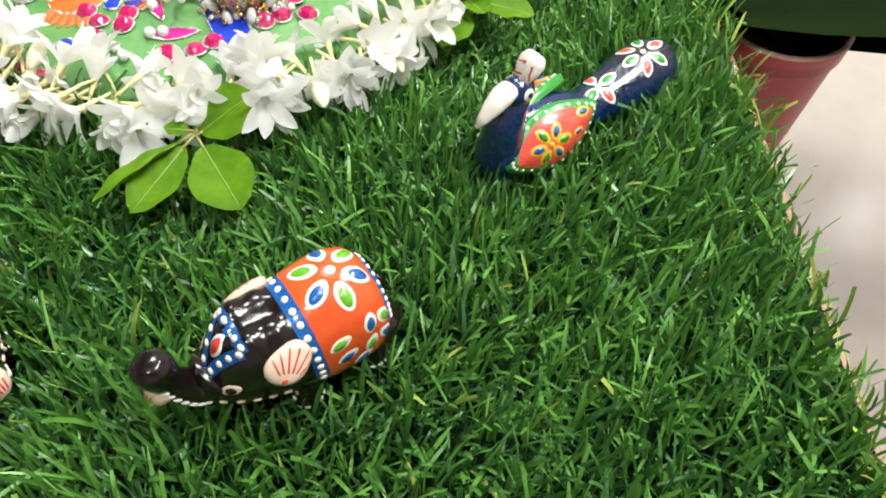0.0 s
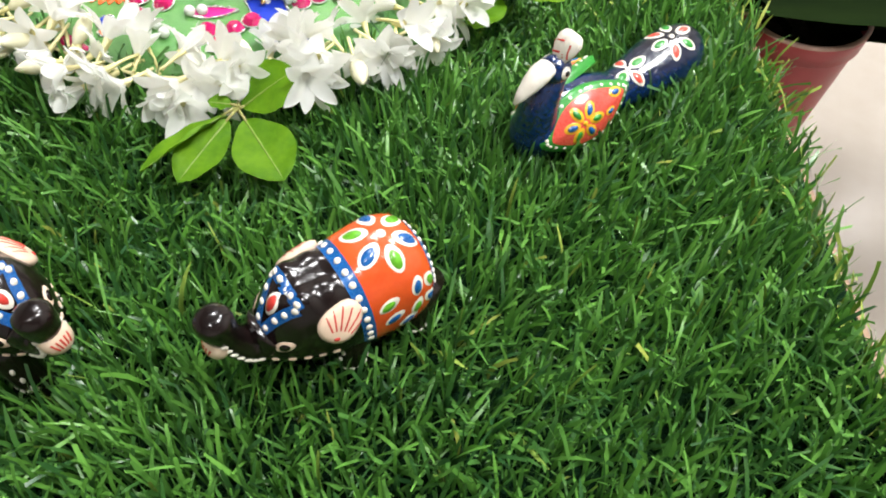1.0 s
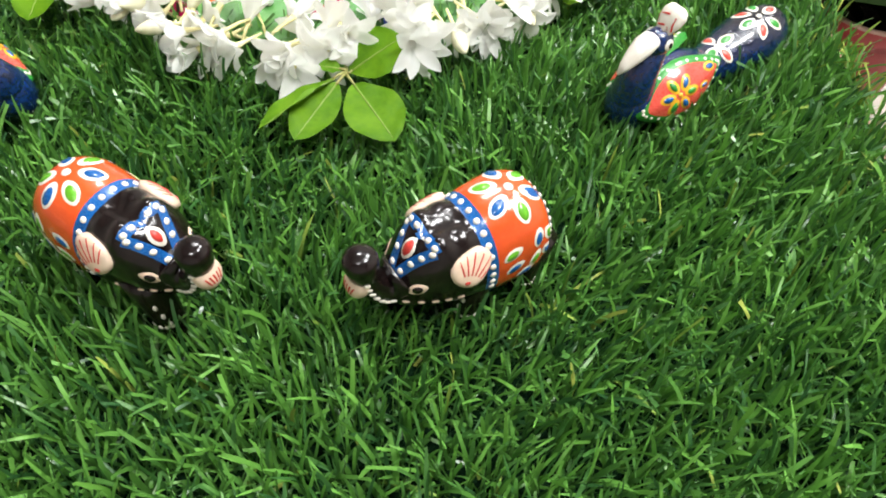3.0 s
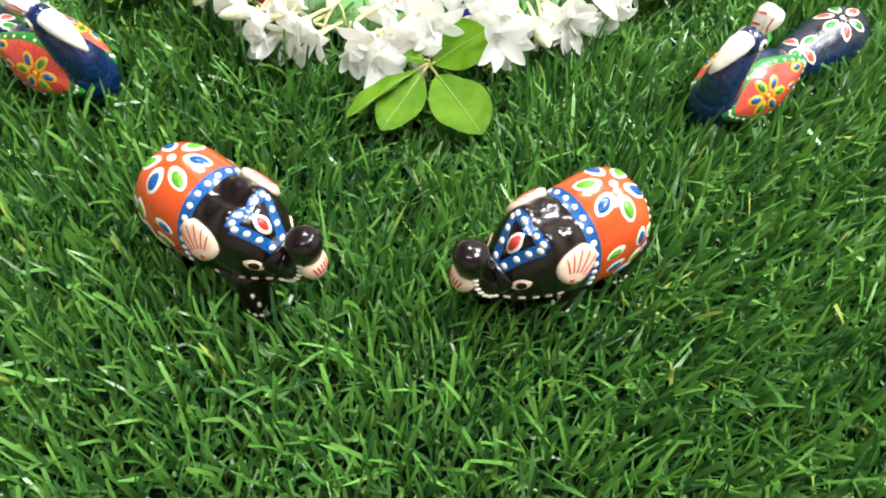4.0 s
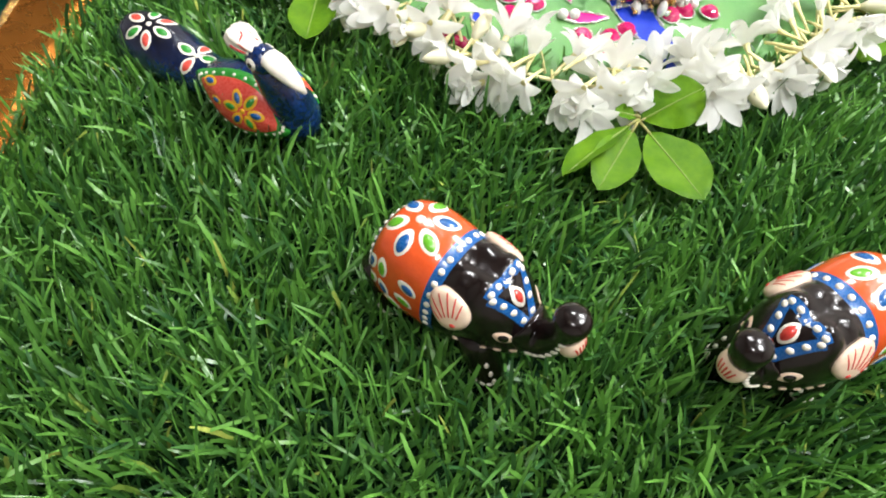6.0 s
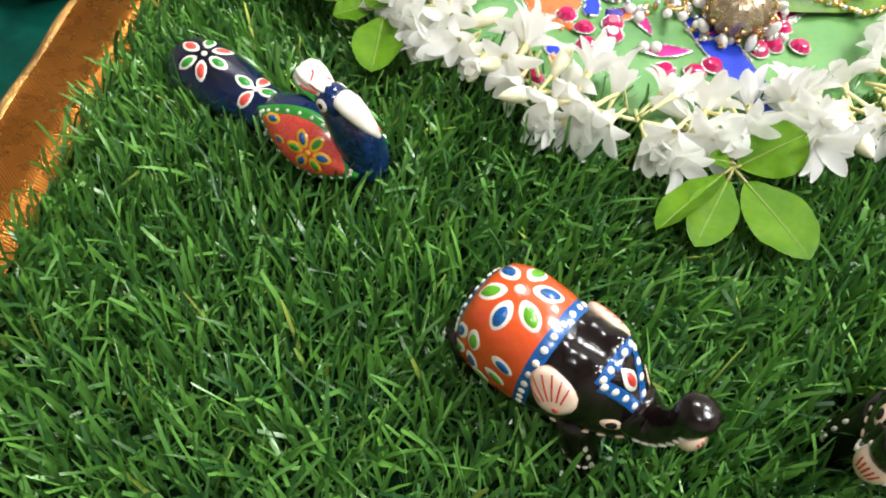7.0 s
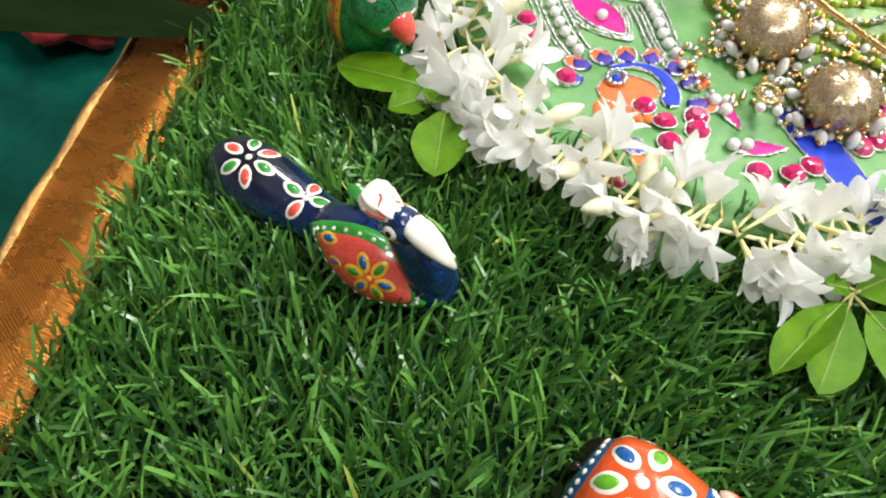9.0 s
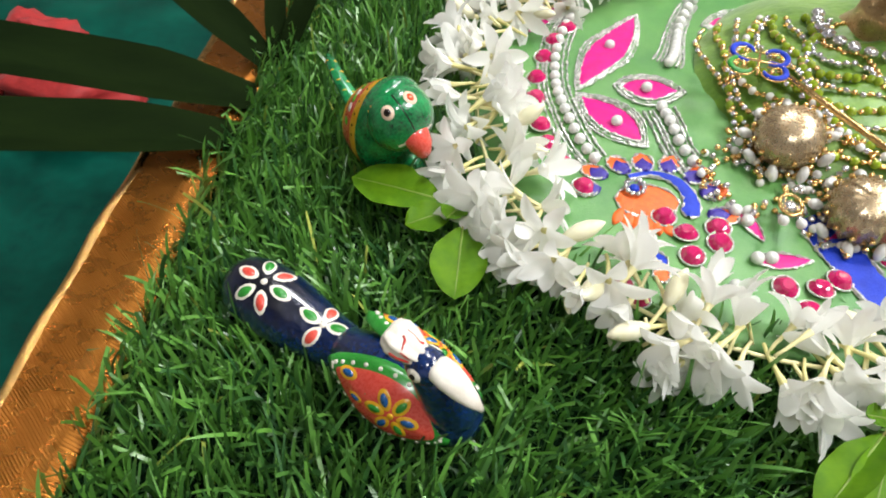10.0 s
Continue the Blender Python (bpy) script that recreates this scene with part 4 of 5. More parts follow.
    # two pearl garlands of each side panel, with cords beside them
    def chain(r0, r1, d0, d1, n):
        pts = []
        for i in range(n):
            f = i / (n - 1)
            a, r = math.radians(d0 + (d1 - d0) * f), r0 + (r1 - r0) * f ** 2 if r1 > r0 else r0 + (r1 - r0) * f
            pearl(CENTRE.x + r * math.cos(a), CENTRE.y + r * math.sin(a))
            pts.append((a, r))
        for off in (-0.0088, -0.0056, 0.0056, 0.0082, 0.0118):
            silver_line([(CENTRE.x + (r + off) * math.cos(a), CENTRE.y + (r + off) * math.sin(a)) for a, r in pts])
    chain(0.1225, 0.150, 219, 147, 18)
    chain(0.063, 0.079, 201, 241, 7)
    chain(0.062, 0.125, 156, 109, 13)
    # peacock motif: orange body, blue arched crest, feather tabs, eye of brilliants; and its mirror image across the blue band
    axis0, axis1 = Vector((-0.164, 0.396)), Vector((-0.127, 0.352))

    def mirror(x, y):
        d = (axis1 - axis0).normalized()
        q = Vector((x, y)) - axis0
        q = 2 * d * q.dot(d) - q + axis0
        return q.x, q.y
    for side in (lambda x, y: (x, y), mirror):
        def sp(name, mat, x0, y0, x1, y1, half, **kw):
            patch(name, mat, *side(x0, y0), *side(x1, y1), half, **kw)
        sp("orange_breast", "tangerine", -0.2800, 0.3930, -0.2440, 0.3985, 0.0115, point=0.6)
        for i in range(6):
            b = Vector((-0.2740 + 0.0045 * i, 0.3890 - 0.0006 * i))
            sp("orange_flame", "tangerine", b.x, b.y, b.x + 0.002 * (i - 2.5), b.y - 0.0160 + 0.0012 * abs(i - 2), 0.0032, cord=False, lift=0.0016)
        arch = [(-0.2745, 0.4110), (-0.2625, 0.4165), (-0.2510, 0.4155), (-0.2420, 0.4095), (-0.2370, 0.3995), (-0.2385, 0.3900)]
        verts, faces, rows = [], [], 24
        for i in range(rows + 1):
            f = 5 * i / rows
            q = Vector([smooth_curve(list(range(6)), [p[c] for p in arch], f) for c in (0, 1)])
            t = (Vector([smooth_curve(list(range(6)), [p[c] for p in arch], min(5, f + 0.05)) for c in (0, 1)]) - Vector([smooth_curve(list(range(6)), [p[c] for p in arch], max(0, f - 0.05)) for c in (0, 1)])).normalized()
            w = 0.0018 + 0.0040 * (i / rows) ** 1.5 if i < rows - 1 else 0.0035 if i == rows - 1 else 0.001
            for k in (-1, 0, 1):
                x, y = side(q.x - t.y * w * k, q.y + t.x * w * k)
                verts.append(on_dress(x, y, 0.0026 - 0.0012 * abs(k)))
        for i in range(rows):
            for c in (0, 1):
                faces.append((3 * i + c, 3 * i + 3 + c, 3 * i + 4 + c, 3 * i + c + 1))
        part("blue_arch", mesh_from("blue_arch", verts, faces, ["royal"]), g)
        for k in (0, 2):
            silver_line([(verts[3 * i + k].x, verts[3 * i + k].y) for i in range(rows + 1)])
        tabs = [(-0.2982, 0.3972), (-0.2944, 0.4124), (-0.2807, 0.4215), (-0.2667, 0.4262), (-0.2510, 0.4279), (-0.2354, 0.4219), (-0.2245, 0.4123), (-0.2189, 0.3947)]
        hub = Vector((-0.2590, 0.3980))
        for x, y in tabs:
            out = (Vector((x, y)) - hub).normalized()
            sp("feather_tab", "tangerine", x - out.x * 0.008, y - out.y * 0.008, x + out.x * 0.0080, y + out.y * 0.0080, 0.0062, point=0.5)
            sp("feather_tab_root", "violet", x - out.x * 0.0095, y - out.y * 0.0095, x + out.x * 0.0025, y + out.y * 0.0025, 0.0056, point=0.6, cord=False, lift=0.0022)
        sp("blue_wing", "royal", -0.2570, 0.3600, -0.2510, 0.3480, 0.0060, point=0.6)
        sp("orange_wing", "tangerine", -0.2540, 0.3500, -0.2480, 0.3410, 0.0045, point=0.7)
        eye = Vector(side(-0.2701, 0.4019))
        part("eye_stone", ball("eye_stone", 0.0030, "royal", (1, 1, 0.6)), g, at=Matrix.Translation(on_dress(eye.x, eye.y, 0.002)))
        for j in range(11):
            a = 2 * math.pi * j / 11
            part("brilliant", ball("brilliant", 0.0017, "crystal", u=8, v=5), g, at=Matrix.Translation(on_dress(eye.x + 0.0054 * math.cos(a), eye.y + 0.0054 * math.sin(a), 0.0034)))
        for x, y in ((-0.2518, 0.3869), (-0.2395, 0.3770), (-0.2225, 0.3845), (-0.2215, 0.3735), (-0.2358, 0.3610), (-0.1872, 0.3540), (-0.1697, 0.3564), (-0.1600, 0.3640), (-0.1760, 0.3405), (-0.2700, 0.3320), (-0.2620, 0.3270)):
            gem(*side(x, y))
        sp("magenta_leaf", "magenta", -0.2050, 0.3665, -0.1725, 0.3755, 0.0050)
        for x, y in ((-0.2020, 0.3675), (-0.1945, 0.3700), (-0.2200, 0.3530), (-0.2130, 0.3470)):
            pearl(*side(x, y))
        sp("red_leaf", "magenta", -0.2150, 0.4040, -0.1980, 0.3810, 0.0042)
        for x, y in ((-0.2135, 0.3985), (-0.2070, 0.3985), (-0.2075, 0.3915)):
            pearl(*side(x, y))
    for deg in (191.6, 201.9, 208.6, 216.9, 182, 226, 172, 164, 156):
        a = math.radians(deg)
        gem(CENTRE.x + 0.1420 * math.cos(a), CENTRE.y + 0.1420 * math.sin(a))
    # blue band
    verts, faces = [], []
    for i in range(15):
        f = i / 14
        c = Vector((-0.170, 0.408)).lerp(Vector((-0.122, 0.340)), f) + Vector((-0.003, -0.002)) * math.sin(math.pi * f)
        s = Vector((0.817, 0.577)) * (0.0120 - 0.002 * f)
        for k in (-1, 0, 1):
            q = c + s * k
            verts.append(on_dress(q.x, q.y, 0.0016 - 0.0008 * abs(k)))
    for i in range(14):
        for c in (0, 1):
            faces.append((3 * i + c, 3 * i + 3 + c, 3 * i + 4 + c, 3 * i + c + 1))
    part("blue_band", mesh_from("blue_band", verts, faces, ["royal"]), g)
    for k in (0, 2):
        silver_line([(verts[3 * i + k].x, verts[3 * i + k].y) for i in range(15)], 0.0013)


# ---- idol and jewellery in the middle of the dress ----
def idol():
    rings = []
    prof = [(0.000, 0.034, 0.030), (0.010, 0.038, 0.034), (0.025, 0.034, 0.028), (0.040, 0.026, 0.020), (0.052, 0.024, 0.018), (0.060, 0.012, 0.011), (0.066, 0.012, 0.012), (0.072, 0.021, 0.020),
            (0.084, 0.026, 0.025), (0.097, 0.025, 0.024), (0.107, 0.016, 0.016), (0.111, 0.004, 0.004)]
    zs, xs, ys = zip(*prof)
    for z in np.linspace(0, 0.111, 40):
        a, b = smooth_curve(zs, xs, z), smooth_curve(zs, ys, z)
        rings.append([(a * math.cos(t), b * math.sin(t), z) for t in (2 * math.pi * j / 28 for j in range(28))])
    thing("deity_statue", "small plain brass statue seated in the middle of the dress", "statue", at=pose(-0.128, 0.555, 0.020, 10, 0, 0), data=loft("deity_statue", rings, ["brass"]))


def bell(x, y, z, s, label, ribs=16, deep=0.05):
    b = thing("gold_pendant", label, "jewellery", "gold pendants", at=pose(x, y, z, 20, -8, 0))
    rings = []
    for h, r in ((0.0, 0.004), (0.001, 0.011), (0.004, 0.0142), (0.008, 0.0160), (0.012, 0.0166), (0.016, 0.0160), (0.0195, 0.0142), (0.0220, 0.0115), (0.0235, 0.0080), (0.0242, 0.0040), (0.0244, 0.001)):
        rings.append([(s * r * (1 + deep * math.cos(ribs * t)) * math.cos(t), s * r * (1 + deep * math.cos(ribs * t)) * math.sin(t), s * h) for t in (2 * math.pi * j / 40 for j in range(96))])
    part("gold_knob", loft("gold_knob", rings, ["pale_gold"]), b)
    drop = ball("pearl_drop", 0.0032, "pearl", (1, 1, 1.7), 10, 7)
    crumb = ball("bead", 0.0017, "gold", u=8, v=6)
    stone = ball("brilliant", 0.0016, "crystal", u=8, v=5)
    for j in range(9):
        a = 2 * math.pi * j / 9 + 0.2
        part("pearl_drop", drop, b, at=pose(s * 0.0205 * math.cos(a), s * 0.0205 * math.sin(a), s * 0.008, 50 * math.sin(a), 50 * math.cos(a), 0))
    for j in range(26):
        a = 2 * math.pi * j / 26
        part("bead", crumb, b, at=pose(s * 0.0175 * math.cos(a), s * 0.0175 * math.sin(a), s * (0.003 if j % 2 else 0.0145)))
    for j in range(12):
        a = 2 * math.pi * j / 12
        part("brilliant", stone, b, at=pose(s * 0.0235 * math.cos(a), s * 0.0235 * math.sin(a), s * 0.0035))


def strand(name, label, pts, meshes, step):
    """Beads threaded along a bent line."""
    s = thing(name, label, "necklace", "bead strands")
    dense = []
    for i in range(len(pts) - 1):
        a, b = Vector(pts[i]), Vector(pts[i + 1])
        m = max(1, round((b - a).length / step))
        dense += [a.lerp(b, k / m) for k in range(m)]
    part("thread", tube("thread", dense, 0.0005, "gold", 5), s)
    for i, q in enumerate(dense):
        part("bead", meshes[i % len(meshes)], s, at=Matrix.Translation(q + Vector((random.uniform(-1, 1), random.uniform(-1, 1), random.uniform(-1, 1))) * step * 0.18))


def jewellery():
    bell(-0.187, 0.452, 0.024, 1.15, "pale gold knob pendant ringed with pearl drops and beads")
    bell(-0.148, 0.408, 0.018, 1.15, "pale gold ribbed pendant on the blue band with pearl drops", 14, 0.10)
    kinds = [ball("bead", 0.0019, "gold", u=8, v=6), ball("bead", 0.0022, "crystal", u=8, v=5), ball("bead", 0.0026, "pearl", u=10, v=7), ball("bead", 0.0030, "bead_green", u=8, v=6)]
    gold, clear, prl, lime = kinds
    rnd = random.Random(3)
    # chest cloth: a low lime mound under the beads
    mid = Vector((-0.128, 0.535))

    def mound(x, y):
        r = math.hypot(x - mid.x, y - mid.y) / 0.115
        return 0.014 + 0.042 * max(0.0, 1 - r * r) ** 0.8
    verts, faces = [], []
    for i in range(17):
        for j in range(48):
            a, r = 2 * math.pi * j / 48, 0.112 * i / 16
            x, y = mid.x + r * math.cos(a), mid.y + r * math.sin(a)
            verts.append((x, y, mound(x, y) + 0.0018 * math.sin(7 * a + 40 * r)))
    for i in range(16):
        for j in range(48):
            faces.append((i * 48 + j, (i + 1) * 48 + j, (i + 1) * 48 + (j + 1) % 48, i * 48 + (j + 1) % 48))
    thing("chest_cloth", "lime green satin cloth under the statue's bead collar", "cloth", data=mesh_from("chest_cloth", verts, faces, ["lime_satin"]))
    for k, (r0, ms) in enumerate(((0.108, [gold, clear, gold]), (0.101, [gold, gold, lime]), (0.094, [clear, gold]), (0.087, [prl, gold, gold]), (0.080, [gold, lime]), (0.073, [clear, clear, gold]),
                                  (0.066, [lime, gold]), (0.059, [gold, clear]), (0.052, [lime, lime, gold]), (0.045, [clear]), (0.038, [gold]))):
        pts = []
        for i in range(25):
            a = math.radians(160 + 210 * i / 24)
            r = r0 + 0.006 * math.sin(5 * a + k) + rnd.uniform(-0.0015, 0.0015)
            x, y = mid.x + r * math.cos(a), mid.y + r * math.sin(a)
            pts.append((x, y, mound(x, y) + 0.002))
        strand("bead_strand", "strand of gold, lime and crystal beads on the statue's chest", pts, ms, 0.0040)
    collar = thing("crystal_collar", "collar of large clear crystals round the statue's neck", "necklace")
    big = ball("crystal", 0.0046, "crystal", (1, 1, 0.7), 8, 6)
    for i in range(15):
        a = math.radians(165 + 200 * i / 14)
        x, y = mid.x - 0.004 + 0.040 * math.cos(a), mid.y + 0.012 + 0.036 * math.sin(a)
        part("crystal", big, collar, at=pose(x, y, mound(x, y) + 0.004, rnd.uniform(-20, 20), rnd.uniform(-20, 20), 0))
    rose = thing("bead_cluster", "dense cluster of gold, pearl and crystal beads round the pendants", "jewellery")
    for i in range(280):
        cx, cy = ((-0.187, 0.452), (-0.148, 0.408), (-0.205, 0.425))[i % 3]
        a, r = rnd.uniform(0, 2 * math.pi), rnd.uniform(0.018, 0.034)
        x, y = cx + r * math.cos(a), cy + r * math.sin(a) * 0.9
        part("bead", kinds[rnd.choice((0, 0, 0, 1, 1, 2))], rose, at=pose(x, y, max(dress_z(x, y), mound(x, y) if (Vector((x, y)) - mid).length < 0.115 else 0) + rnd.uniform(0.001, 0.006)))
    # flute across the chest with an enamelled peacock charm at its end
    fl = thing("flute", "thin gold flute with a blue and green enamelled end", "flute")
    a, b = Vector((-0.197, 0.4915, 0.050)), Vector((-0.114, 0.382, 0.060))
    part("rod", tube("rod", [a, a.lerp(b, 0.3), a.lerp(b, 0.7), b], 0.0019, "gold", 12), fl)
    c = a + Vector((-0.0125, 0.0035, 0.002))
    # four enamelled scrolls in gold edges, back to back round a small cross
    for i in range(4):
        ang = math.radians(38 + 90 * i)
        q = c + 0.0118 * Vector((math.cos(ang), math.sin(ang), 0))
        sgn = 1 if i % 2 else -1
        arc = [q + (0.0102 - 0.0004 * k) * Vector((math.cos(ang + sgn * (2.6 - 0.34 * k)), math.sin(ang + sgn * (2.6 - 0.34 * k)), 0)) for k in range(15)]
        part("enamel_curl", tube("enamel_curl", arc, [0.0007 + 0.0013 * math.sin(math.pi * k / 14) for k in range(15)], "green" if i == 2 else "royal", 8, 0.7), fl, "enamelled curl in a gold edge")
        for off in (-0.0019, 0.0019):
            rim = [v + off * (v - q).normalized() - Vector((0, 0, 0.0006)) for v in arc]
            part("gold_edge", tube("gold_edge", rim, 0.0006, "gold", 6), fl)
        part("gold_grain", ball("gold_grain", 0.0017, "gold", u=8, v=6), fl, at=Matrix.Translation(q))
        part("brilliant", ball("brilliant", 0.0015, "crystal", u=8, v=6), fl, at=Matrix.Translation(c + 0.0240 * Vector((math.cos(ang), math.sin(ang), 0.0))))
    for deg in (38, 128):
        w = 0.0150 * Vector((math.cos(math.radians(deg + 45)), math.sin(math.radians(deg + 45)), 0))
        part("gold_edge", tube("gold_edge", [c - w, c, c + w], 0.0008, "gold", 6), fl)
    ch = thing("ring_charm", "small gold ring charm with a clear stone and two beads", "jewellery", at=pose(-0.1880, 0.3990, 0.028) @ Matrix.Scale(1.15, 4))
    part("ring", tube("ring", [(0.0052 * math.cos(t), 0.0068 * math.sin(t), 0.001) for t in np.linspace(0, 2 * math.pi, 22)], 0.0010, "gold", 6), ch)
    part("stone", ball("stone", 0.0036, "crystal", (1, 1, 0.6), 10, 6), ch)
    for dx, dy in ((-0.004, -0.0115), (0.004, -0.0115)):
        part("bead", ball("bead", 0.0026, "pearl", u=10, v=7), ch, at=pose(dx, dy, 0.001))


# ---- jasmine garland ----
def petal_strip(length, width, opened, curl, n=8):
    """Middle line and half widths of a petal: opened is its angle from the tube in degrees, curl bends the tip on outwards."""
    out, x, z = [], 0.0, 0.0
    for i in range(n + 1):
        s = i / n
        out.append((x, z, width * (math.sin(math.pi * (0.10 + 0.885 * s)) ** 0.72) * (0.70 + 0.60 * s - 0.40 * s * s)))
        a = math.radians(opened * (0.55 + 0.6 * s) + curl * s * s)
        x, z = x + length / n * math.sin(a), z + length / n * math.cos(a)
    return out


def flower_mesh(openness, petals, length, seed):
    r = random.Random(seed)
    verts, faces = [], []
    for k in range(petals):
        a = 2 * math.pi * k / petals + r.uniform(-0.16, 0.16)
        lay = 0.0008 * (k % 2)
        strip = petal_strip(length * r.uniform(0.85, 1.1), length * 0.235 * r.uniform(0.85, 1.15), openness + r.uniform(-10, 10), r.uniform(-15, 25))
        base = len(verts)
        d, s = Vector((math.cos(a), math.sin(a), 0)), Vector((-math.sin(a), math.cos(a), 0))
        sk = r.uniform(-0.12, 0.12)
        for i, (x, z, w) in enumerate(strip):
            c = d * (x + 0.0012) + s * sk * x + Vector((0, 0, z + lay))
            verts += [c - s * w + Vector((0, 0, 0.45 * w)), c, c + s * w + Vector((0, 0, 0.45 * w))]
        for i in range(len(strip) - 1):
            for q in (0, 1):
                faces.append((base + 3 * i + q, base + 3 * i + q + 1, base + 3 * i + 4 + q, base + 3 * i + 3 + q))
    return mesh_from("petals", verts, faces, ["petal"])


def garland():
    mid = CENTRE + Vector((0.006, -0.011))      # the ring sags towards the near side
    g = thing("jasmine_garland", "ring garland of fresh white jasmine flowers round the dress", "garland")
    rnd = random.Random(21)
    blooms = [flower_mesh(o, n, l, i) for i, (o, n, l) in enumerate(((88, 6, 0.0195), (74, 6, 0.0200), (64, 7, 0.0195), (54, 6, 0.0200), (46, 6, 0.0200), (38, 6, 0.0190), (30, 5, 0.0195), (22, 5, 0.0180), (68, 7, 0.0190)))]
    tube_mesh = tube("flower_tube", [(0.0006, 0, -0.019), (0.0011, 0, -0.012), (0.0004, 0, -0.005), (0, 0, 0.001)], [0.0008, 0.0009, 0.0011, 0.0019], "tube", 8)
    bud_mesh = loft("bud", tube_rings([(0, 0, -0.002), (0, 0, 0.001), (0, 0, 0.006), (0, 0, 0.011), (0, 0, 0.0155), (0, 0, 0.018)], [0.0015, 0.0030, 0.0044, 0.0040, 0.0022, 0.0005], 10), ["bud"])
    ring = [Vector((mid.x + 0.184 * math.cos(a), mid.y + 0.184 * math.sin(a), 0.016)) for a in (2 * math.pi * j / 89 for j in range(90))]
    part("string", tube("string", ring, 0.0012, "tube", 6), g)
    n = 262
    for i in range(n):
        a = 2 * math.pi * (i + rnd.uniform(-0.45, 0.45)) / n
        inward = rnd.random() < 0.36
        rad = (0.183 if inward else 0.1815) + rnd.uniform(-0.010, 0.011)
        base = Vector((mid.x + rad * math.cos(a), mid.y + rad * math.sin(a), 0.015 + rnd.uniform(0, 0.012)))
        out = Vector((math.cos(a), math.sin(a), 0)) * (-1 if inward else 1)
        side = Vector((-math.sin(a), math.cos(a), 0)) * rnd.uniform(-1.1, 1.1)
        rise = rnd.uniform(0.15, 0.9) if inward else rnd.uniform(-0.15, 0.60)
        if (base.xy - Vector((-0.128, 0.304))).length < 0.018 and not inward:
            continue      # a sprig is tucked in here
        d = (out + side + Vector((0, 0, rise))).normalized()
        at = Matrix.Translation(base + d * (0.012 if inward else 0.019)) @ d.to_track_quat("Z", "Y").to_matrix().to_4x4() @ pose(0, 0, 0, 0, 0, rnd.uniform(0, 360)) @ Matrix.Scale(rnd.uniform(1.0, 1.3), 4)
        if rnd.random() < 0.09:
            f = part("bud", bud_mesh, g, "closed cream bud", at=at)
        else:
            f = part("flower", rnd.choice(blooms), g, at=at)
        part("flower_tube", tube_mesh, f, at=pose(0, 0, 0, rnd.uniform(-10, 10), rnd.uniform(-10, 10), rnd.uniform(0, 360)))


def leaf_mesh(length, width, fold, droop, seed):
    n, m = 14, 6
    verts, faces = [], []
    for i in range(n + 1):
        s = i / n
        w = width * (math.sin(math.pi * s ** 1.12) ** 0.66) if 0 < s < 1 else 0.0004
        for j in range(-m, m + 1):
            f = j / m
            ripple = 0.0006 * math.sin(s * 17 + abs(f) * 3 + seed) * abs(f)
            vein = -0.0002 * math.exp(-(f * 6) ** 2) + 0.00013 * math.sin(28 * s - 7 * abs(f))
            verts.append((length * s, w * f, fold * abs(f) ** 1.4 * w - droop * length * s * s + ripple + vein))
    k = 2 * m + 1
    for i in range(n):
        for j in range(k - 1):
            faces.append((i * k + j, i * k + k + j, i * k + k + j + 1, i * k + j + 1))
    me = mesh_from("leaf", verts, faces, ["leaf"])
    rib = [(length * s, 0, -droop * length * s * s - 0.0003) for s in np.linspace(0, 0.96, 10)]
    vein = bmesh.new()
    vein.from_mesh(tube("midrib", rib, [0.0008 * (1 - 0.07 * i) for i in range(10)], "leaf_vein", 6))
    return me, bm_mesh("midrib", vein, ["leaf_vein"])


def sprig(label, node, root, leaves):
    """Leaves from one node: each is direction, length, half width, rise, roll, fold, droop, stalk."""
    s = thing("leaf_sprig", label, "leaves", "leaf sprigs", at=Matrix.Translation(node))
    v = Vector(root) - Vector(node)
    part("stem", tube("stem", [(0, 0, 0), v * 0.5 + Vector((0, 0, 0.003)), v], [0.0011, 0.0013, 0.0012], "stem", 8), s)
    for i, (deg, ln, wd, rise, roll, fold, droop, stalk) in enumerate(leaves):
        me, rib = leaf_mesh(ln, wd, fold, droop, i + 3)
        at = pose(0, 0, 0.001 * i) @ pose(0, 0, 0, 0, -rise, deg) @ pose(0, 0, 0, roll, 0, 0) @ pose(stalk, 0, 0)
        lf = part("leaf", me, s, at=at)
        part("midrib", rib, lf)
        part("petiole", tube("petiole", [(-stalk, 0, 0), (-0.4 * stalk, 0, 0.0004), (0.002, 0, 0.0001)], [0.0010, 0.0009, 0.0007], "stem", 8), lf)


# ---- potted plants and small surroundings ----
def strap_leaf(length, width, rise, droop, seed):
    n = 16
    verts, faces = [], []
    for i in range(n + 1):
        s = i / n
        w = width * min(1.0, 0.50 + 3.0 * s) * (1 - s ** 5) + 0.0008
        x = length * s * math.cos(rise * (1 - 0.3 * s))
        z = length * s * math.sin(rise) - droop * length * s * s
        for f in (-1, -0.5, 0, 0.5, 1):
            verts.append((x, w * f, z + 0.30 * w * abs(f) + 0.001 * math.sin(9 * s + f * 3 + seed)))
    for i in range(n):
        for j in range(4):
            faces.append((i * 5 + j, i * 5 + 5 + j, i * 5 + 6 + j, i * 5 + j + 1))
    return mesh_from("leaf", verts, faces, ["shaded_leaf"])


